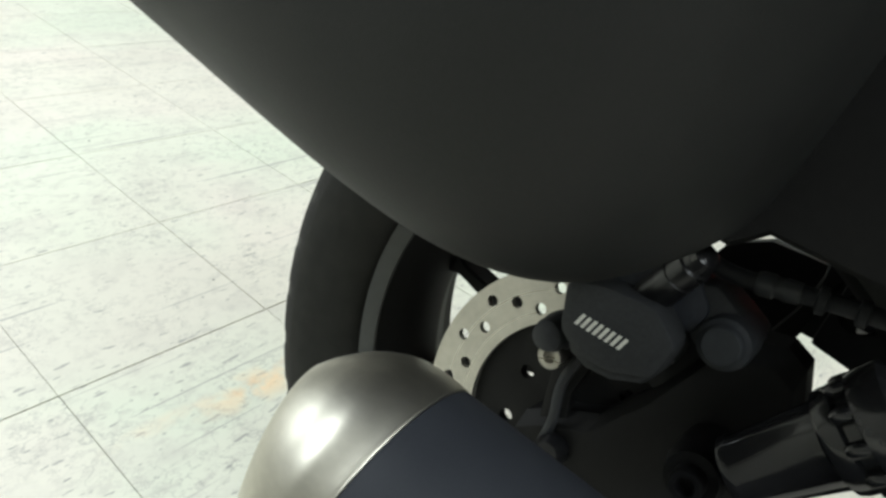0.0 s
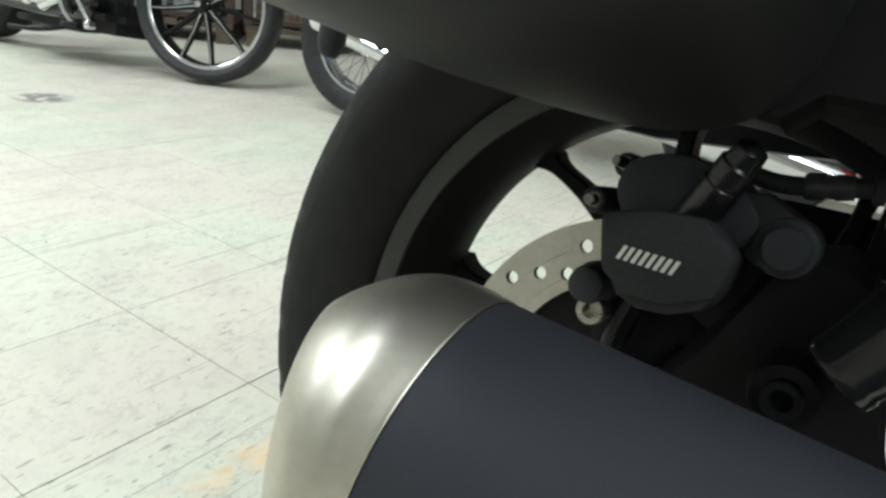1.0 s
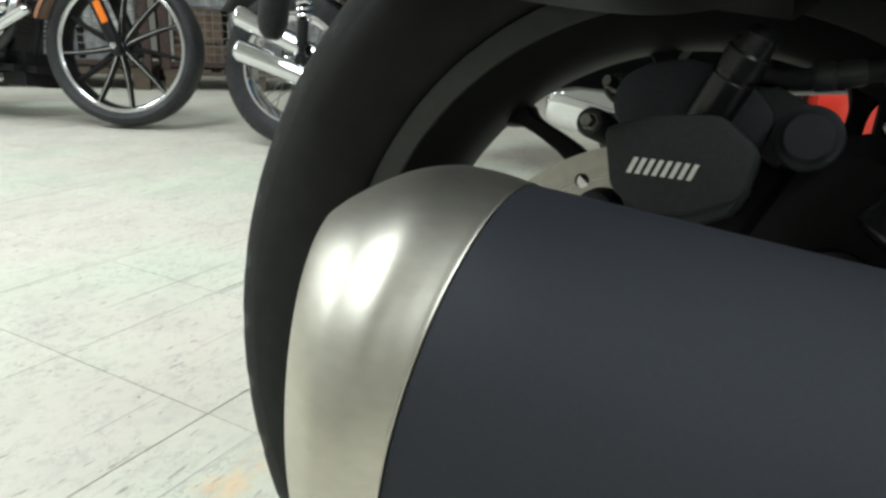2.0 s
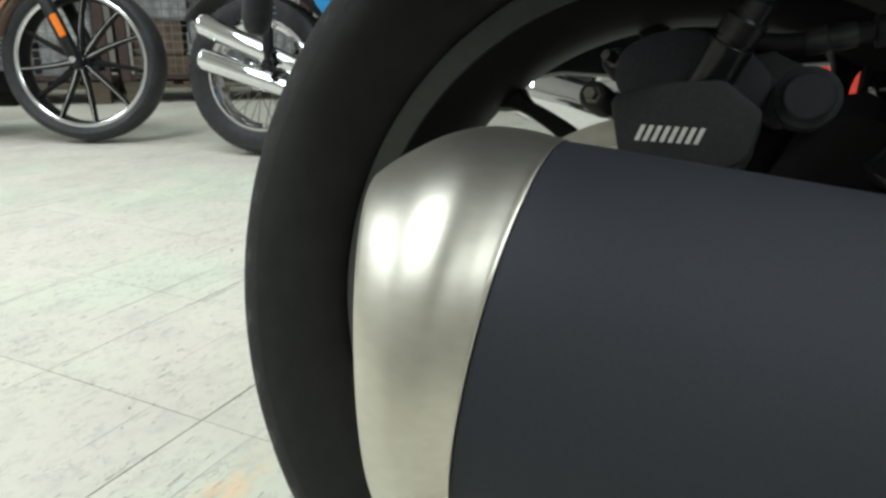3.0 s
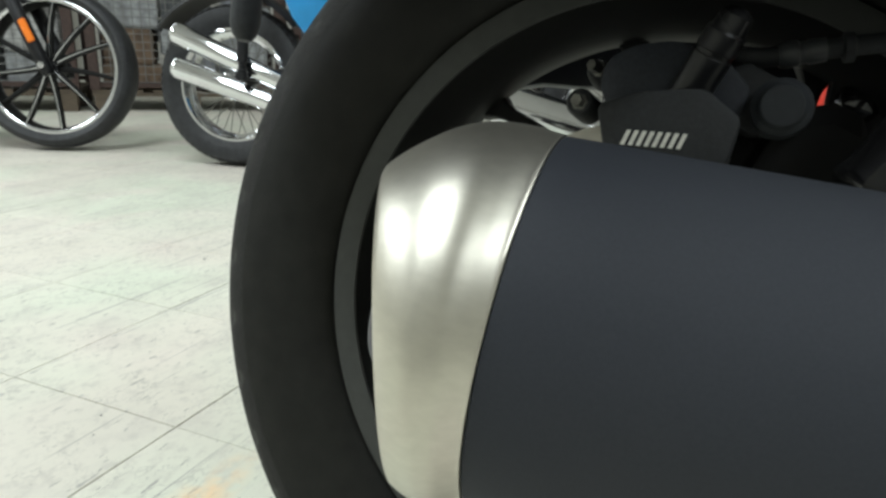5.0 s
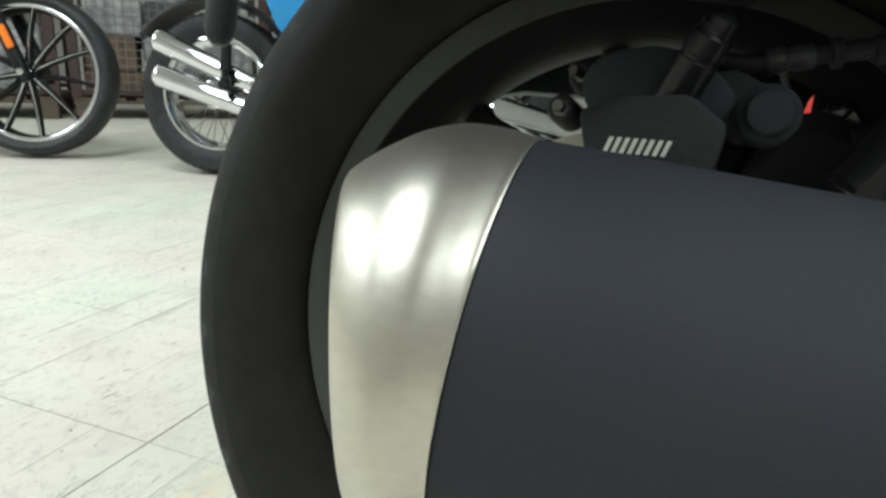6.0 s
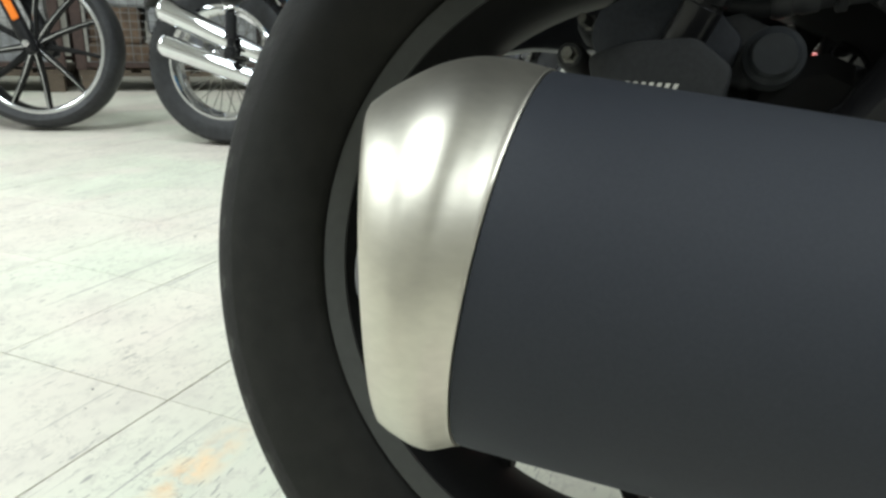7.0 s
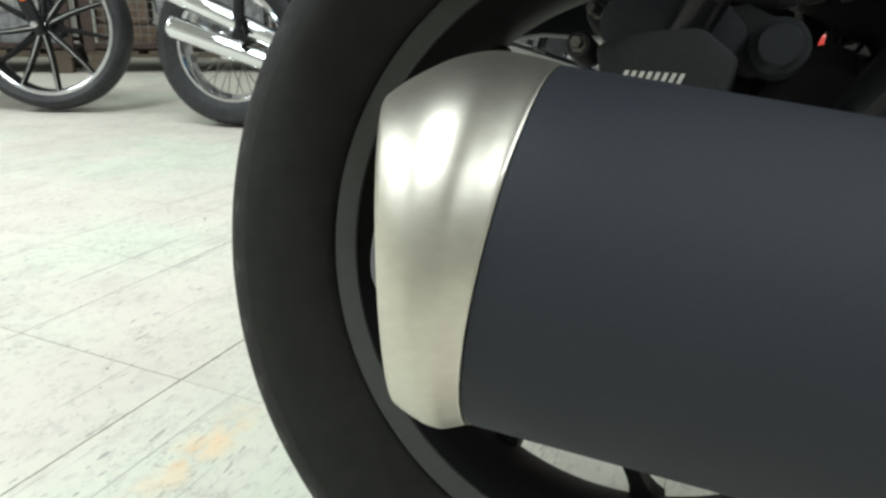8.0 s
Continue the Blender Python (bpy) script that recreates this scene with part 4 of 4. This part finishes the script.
# classic twin with chrome mufflers and wire wheel
RB = 0.302
CLA = pose(1.867, 1.19, 0.004, 0, 0, -75) @ pose(0, 0, 0, -6)
classic = thing("classic_motorcycle", CLA, "classic motorcycle with chrome twin mufflers and blue side panel", "motorcycle", "parked motorcycles")
wire_wheel(classic, (0.012, 0, RB), RB, 0.210)
wire_wheel(classic, (1.46, 0, RB), RB, 0.210)
MEG = [(0, 0.016), (0.006, 0.030), (0.016, 0.038), (0.04, 0.041), (0.35, 0.038), (0.75, 0.029), (0.85, 0.022), (1, 0.021)]
for z, z2 in ((0.480, 0.222), (0.358, 0.160)):
    part("exhaust_muffler", rod((-0.160, -0.170, z), (0.48, -0.172, z2), MEG, 32), CHROME, classic, "chrome megaphone muffler")
    part("exhaust_pipe", hose([(0.46, -0.172, z2 + 0.008), (0.55, -0.172, z2 + 0.01), (0.64, -0.165, z2 + 0.06), (0.70, -0.15, 0.36), (0.73, -0.13, 0.46), (0.76, -0.10, 0.52)], 0.021, 14), CHROME, classic, "chrome exhaust pipe")
sh = part("shock_absorber", rod((0.134, -0.240, 0.318), (0.140, -0.225, 0.66), [(0, 0.012), (0.03, 0.019), (0.09, 0.019), (0.10, 0.013), (0.16, 0.013), (0.17, 0.020), (0.42, 0.020), (0.43, 0.013), (1, 0.013)], 20), BLACKPAINT, classic, "black rear shock absorber")
spr = [(0.138 + 0.026 * math.cos(k * 0.9), -0.232 + 0.026 * math.sin(k * 0.9), 0.462 + 0.185 * k / 60) for k in range(61)]
part("spring", hose(spr, 0.0052, 6, 2), CHROME, sh, "chrome coil spring")
part("upper_mount", rod((0.140, -0.10, 0.66), (0.140, -0.25, 0.66), [(0, 0.014), (0.9, 0.014), (1, 0.010)], 14), BLACKPAINT, sh)
part("lower_mount", rod((0.134, -0.08, 0.325), (0.134, -0.262, 0.325), [(0, 0.010), (0.85, 0.010), (0.86, 0.017), (1, 0.014)], 14), BLACKPAINT, sh)
part("swing_arm", hose([(0, -0.09, RB), (0.3, -0.10, 0.36), (0.55, -0.10, 0.38)], 0.02), BLACKPAINT, classic)
panel = [(0.245, 0.64), (0.29, 0.54), (0.335, 0.487), (0.375, 0.485), (0.425, 0.57), (0.46, 0.68), (0.44, 0.76), (0.25, 0.76)]
part("side_panel", plate(panel, [], -0.175, -0.10, 0.012), BLUE, classic, "bright blue side panel")
part("rear_fender", loft([[Vector((R_ * math.cos(radians(a)), y, RB + R_ * math.sin(radians(a)))) for y, R_ in ((-0.075, 0.335), (-0.06, 0.352), (0, 0.358), (0.06, 0.352), (0.075, 0.335), (0, 0.350))] for a in range(40, 150, 8)]), BLACKPAINT, classic, "black rear fender")
eb = part("engine", box((0.84, 0.0, 0.42), (0.36, 0.28, 0.34), 0.06), ENGINE, classic, "dark metal engine")
part("crankcase_cover", rod((0.86, -0.12, 0.30), (0.86, -0.19, 0.30), [(0, 0.10), (0.7, 0.10), (0.95, 0.085), (1, 0.06)], 32), ALLOY, eb, "polished engine cover")
for y in (-0.09, 0.09):
    part("fork_leg", rod((1.475, y, RB - 0.02), (1.275, y, RB + 0.58), [(0, 0.018), (0.04, 0.026), (0.45, 0.026), (0.46, 0.019), (1, 0.019)], 20), CHROME, classic, "chrome fork leg")
part("front_fender", loft([[Vector((1.46 + R_ * math.cos(radians(a)), y, RB + R_ * math.sin(radians(a)))) for y, R_ in ((-0.07, 0.318), (-0.06, 0.335), (0, 0.341), (0.06, 0.335), (0.07, 0.318), (0, 0.333))] for a in range(50, 190, 8)]), BLACKPAINT, classic, "black front fender")
part("seat_base", box((0.15, 0, 0.78), (0.62, 0.24, 0.08), 0.03), BOOT, classic, "black seat")

# red motorcycle seen past the wheel
RC = 0.288
RED_M = pose(1.888, -0.341, 0.004, 0, 0, -77) @ pose(0, 0, 0, -4)
redbike = thing("red_motorcycle", RED_M, "red motorcycle with chrome wire wheel, parked on tile floor", "motorcycle", "parked motorcycles")
wire_wheel(redbike, (-0.03, 0, RC), RC, 0.210)
part("rear_fender", loft([[Vector((-0.03 + R_ * math.cos(radians(a)), y, RC + R_ * math.sin(radians(a)))) for y, R_ in ((-0.085, 0.305), (-0.07, 0.325), (0, 0.332), (0.07, 0.325), (0.085, 0.305), (0, 0.324))] for a in range(20, 165, 8)]), GLOSS, redbike, "gloss black rear fender")
part("lower_cowl", plate([(0.266, 0.35), (0.266, 0.15), (0.29, 0.12), (0.80, 0.12), (0.95, 0.20), (0.90, 0.40), (0.40, 0.42)], [], -0.13, 0.13, 0.012), RED, redbike, "red lower cowl")
part("exhaust_muffler", rod((-0.435, -0.195, 0.305), (0.36, -0.19, 0.115), [(0, 0.025), (0.008, 0.055), (0.02, 0.068), (0.06, 0.076), (0.40, 0.070), (0.75, 0.045), (0.88, 0.026), (1, 0.022)], 40), CHROME, redbike, "chrome megaphone muffler")
part("exhaust_pipe", hose([(0.35, -0.19, 0.118), (0.50, -0.185, 0.11), (0.68, -0.17, 0.15), (0.80, -0.14, 0.34), (0.82, -0.11, 0.46)], 0.020, 14), CHROME, redbike, "chrome exhaust pipe")
part("engine", box((0.66, 0, 0.52), (0.44, 0.26, 0.24), 0.05), ENGINE, redbike, "dark metal engine")
part("seat", box((0.02, 0, 0.74), (0.86, 0.26, 0.10), 0.04), BOOT, redbike, "black seat")
# tail is out of view, added to throw shade on the floor behind
part("unseen_tail", loft([[Vector((x, hw * y, zc + hz * z)) for y, z in ((-1, -0.5), (-0.8, -1), (0.8, -1), (1, -0.5), (0.9, 0.7), (0.5, 1), (-0.5, 1), (-0.9, 0.7))] for x, hw, zc, hz in ((-0.30, 0.14, 0.68, 0.09), (-0.60, 0.13, 0.70, 0.08), (-0.88, 0.10, 0.73, 0.05), (-0.96, 0.06, 0.735, 0.02))]), BOOT, redbike, "black tail fairing, unseen, added for its shadow")

# wire mesh cages of goods on wooden pallets
def pallet(m):
    p = thing("wooden_pallet", m, "worn brown wooden pallet on the floor", "pallet", "pallets along the back")
    for k in range(7):
        part("deck_board", box((-0.54 + 0.18 * k, 0, 0.126), (0.12, 0.80, 0.018), 0.002), PALLET, p, smooth=False)
    for y in (-0.36, 0, 0.36):
        part("stringer", box((0, y, 0.106), (1.2, 0.10, 0.020), 0.002), PALLET, p, smooth=False)
        for x in (-0.54, 0, 0.54):
            part("block", box((x, y, 0.048), (0.10, 0.10, 0.096), 0.003), PALLET, p, smooth=False)
    return p


def cage(m):
    c = thing("wire_cage", m, "wire mesh cage with rusty posts standing on a pallet", "cage", "cages along the back")
    H, W, D = 0.85, 1.16, 0.76
    for x in (-W / 2, W / 2):
        for y in (-D / 2, D / 2):
            part("post", box((x, y, H / 2), (0.060, 0.050, H), 0.004), RUST, c, smooth=False)
    for z in (0.03, H - 0.03):
        part("rail", box((0, -D / 2, z), (W, 0.03, 0.03), 0.003), RUST, c, smooth=False)
        part("rail", box((0, D / 2, z), (W, 0.03, 0.03), 0.003), RUST, c, smooth=False)
    mesh = bmesh.new()
    n = 23
    for k in range(1, n):
        x = -W / 2 + W * k / n
        rod((x, -D / 2 - 0.004, 0.03), (x, -D / 2 - 0.004, H - 0.03), [(0, 0.0028), (1, 0.0028)], 5, bm=mesh)
    for k in range(1, 17):
        z = H * k / 17
        rod((-W / 2, -D / 2 - 0.008, z), (W / 2, -D / 2 - 0.008, z), [(0, 0.0028), (1, 0.0028)], 5, bm=mesh)
    tagged(part("mesh_front", mesh, WIRE, c, "galvanised wire mesh"), kind="stuff")
    return c


ROW = pose(3.62, 3.02, 0, 0, 0, -47)
random.seed(9)
pal, cg = pallet(ROW), cage(ROW @ pose(0, 0, 0.136))
GOODS = [finish(box((0, 0, h / 2), (w, d, h), 0.012), "wrapped_carton", CARTON, False) for w, d, h in ((0.30, 0.30, 0.22), (0.24, 0.28, 0.30), (0.36, 0.30, 0.16))]
for k in range(-2, 3):
    if k:
        copy_thing(pal, ROW @ pose(1.28 * k, 0, 0))
        copy_thing(cg, ROW @ pose(1.28 * k, 0, 0.136))
    for q in range(6):
        z = 0.137
        for lev in range(3):
            me = GOODS[random.randrange(3)]
            ob = new("wrapped_carton", me)
            ob.matrix_world = ROW @ pose(1.28 * k - 0.36 + 0.36 * (q % 3), -0.19 + 0.36 * (q // 3), z + 0.001, 0, 0, random.uniform(-5, 5))
            tagged(ob, "pale wrapped carton packed in a wire cage", "carton", "cartons in the cages")
            z += max(v.co.z for v in me.vertices) + 0.001

# ---- floor tiles, laid on the screed ----
T = 0.305
random.seed(4)
TM = finish(box((0, 0, 0), (T - 0.0008, T - 0.0009, 0.004), 0.0005), "tile", TILE, False)
rest = bmesh.new()
nx0, nx1, ny0, ny1 = math.floor(X0 / T), math.ceil(X1 / T), math.floor(Y0 / T), math.ceil(Y1 / T)
for i in range(nx0, nx1):
    for j in range(ny0, ny1):
        x, y = (i + 0.5) * T, (j + 0.5) * T
        if not (X0 < x < X1 and Y0 < y < Y1):
            continue
        if -1.0 < x < 3.6 and -1.3 < y < 4.0:
            ob = new("tile", TM)
            ob.parent = floor
            ob.matrix_parent_inverse = Matrix.Translation(-floor.location)
            ob.location = (x + random.uniform(-1, 1) * 0.0002, y + (0.0004 if y > 0 else -0.0004) + random.uniform(-1, 1) * 0.0002, -0.0022 + random.uniform(0, 0.0003))
        else:
            h = T / 2 - 0.0006
            vs = [rest.verts.new((x + a * h - floor.location.x, y + b * h - floor.location.y, 0.0 - floor.location.z)) for a, b in ((-1, -1), (1, -1), (1, 1), (-1, 1))]
            rest.faces.new(vs)
tagged(part("tiles_beyond", rest, TILE, floor, smooth=False), kind="stuff")
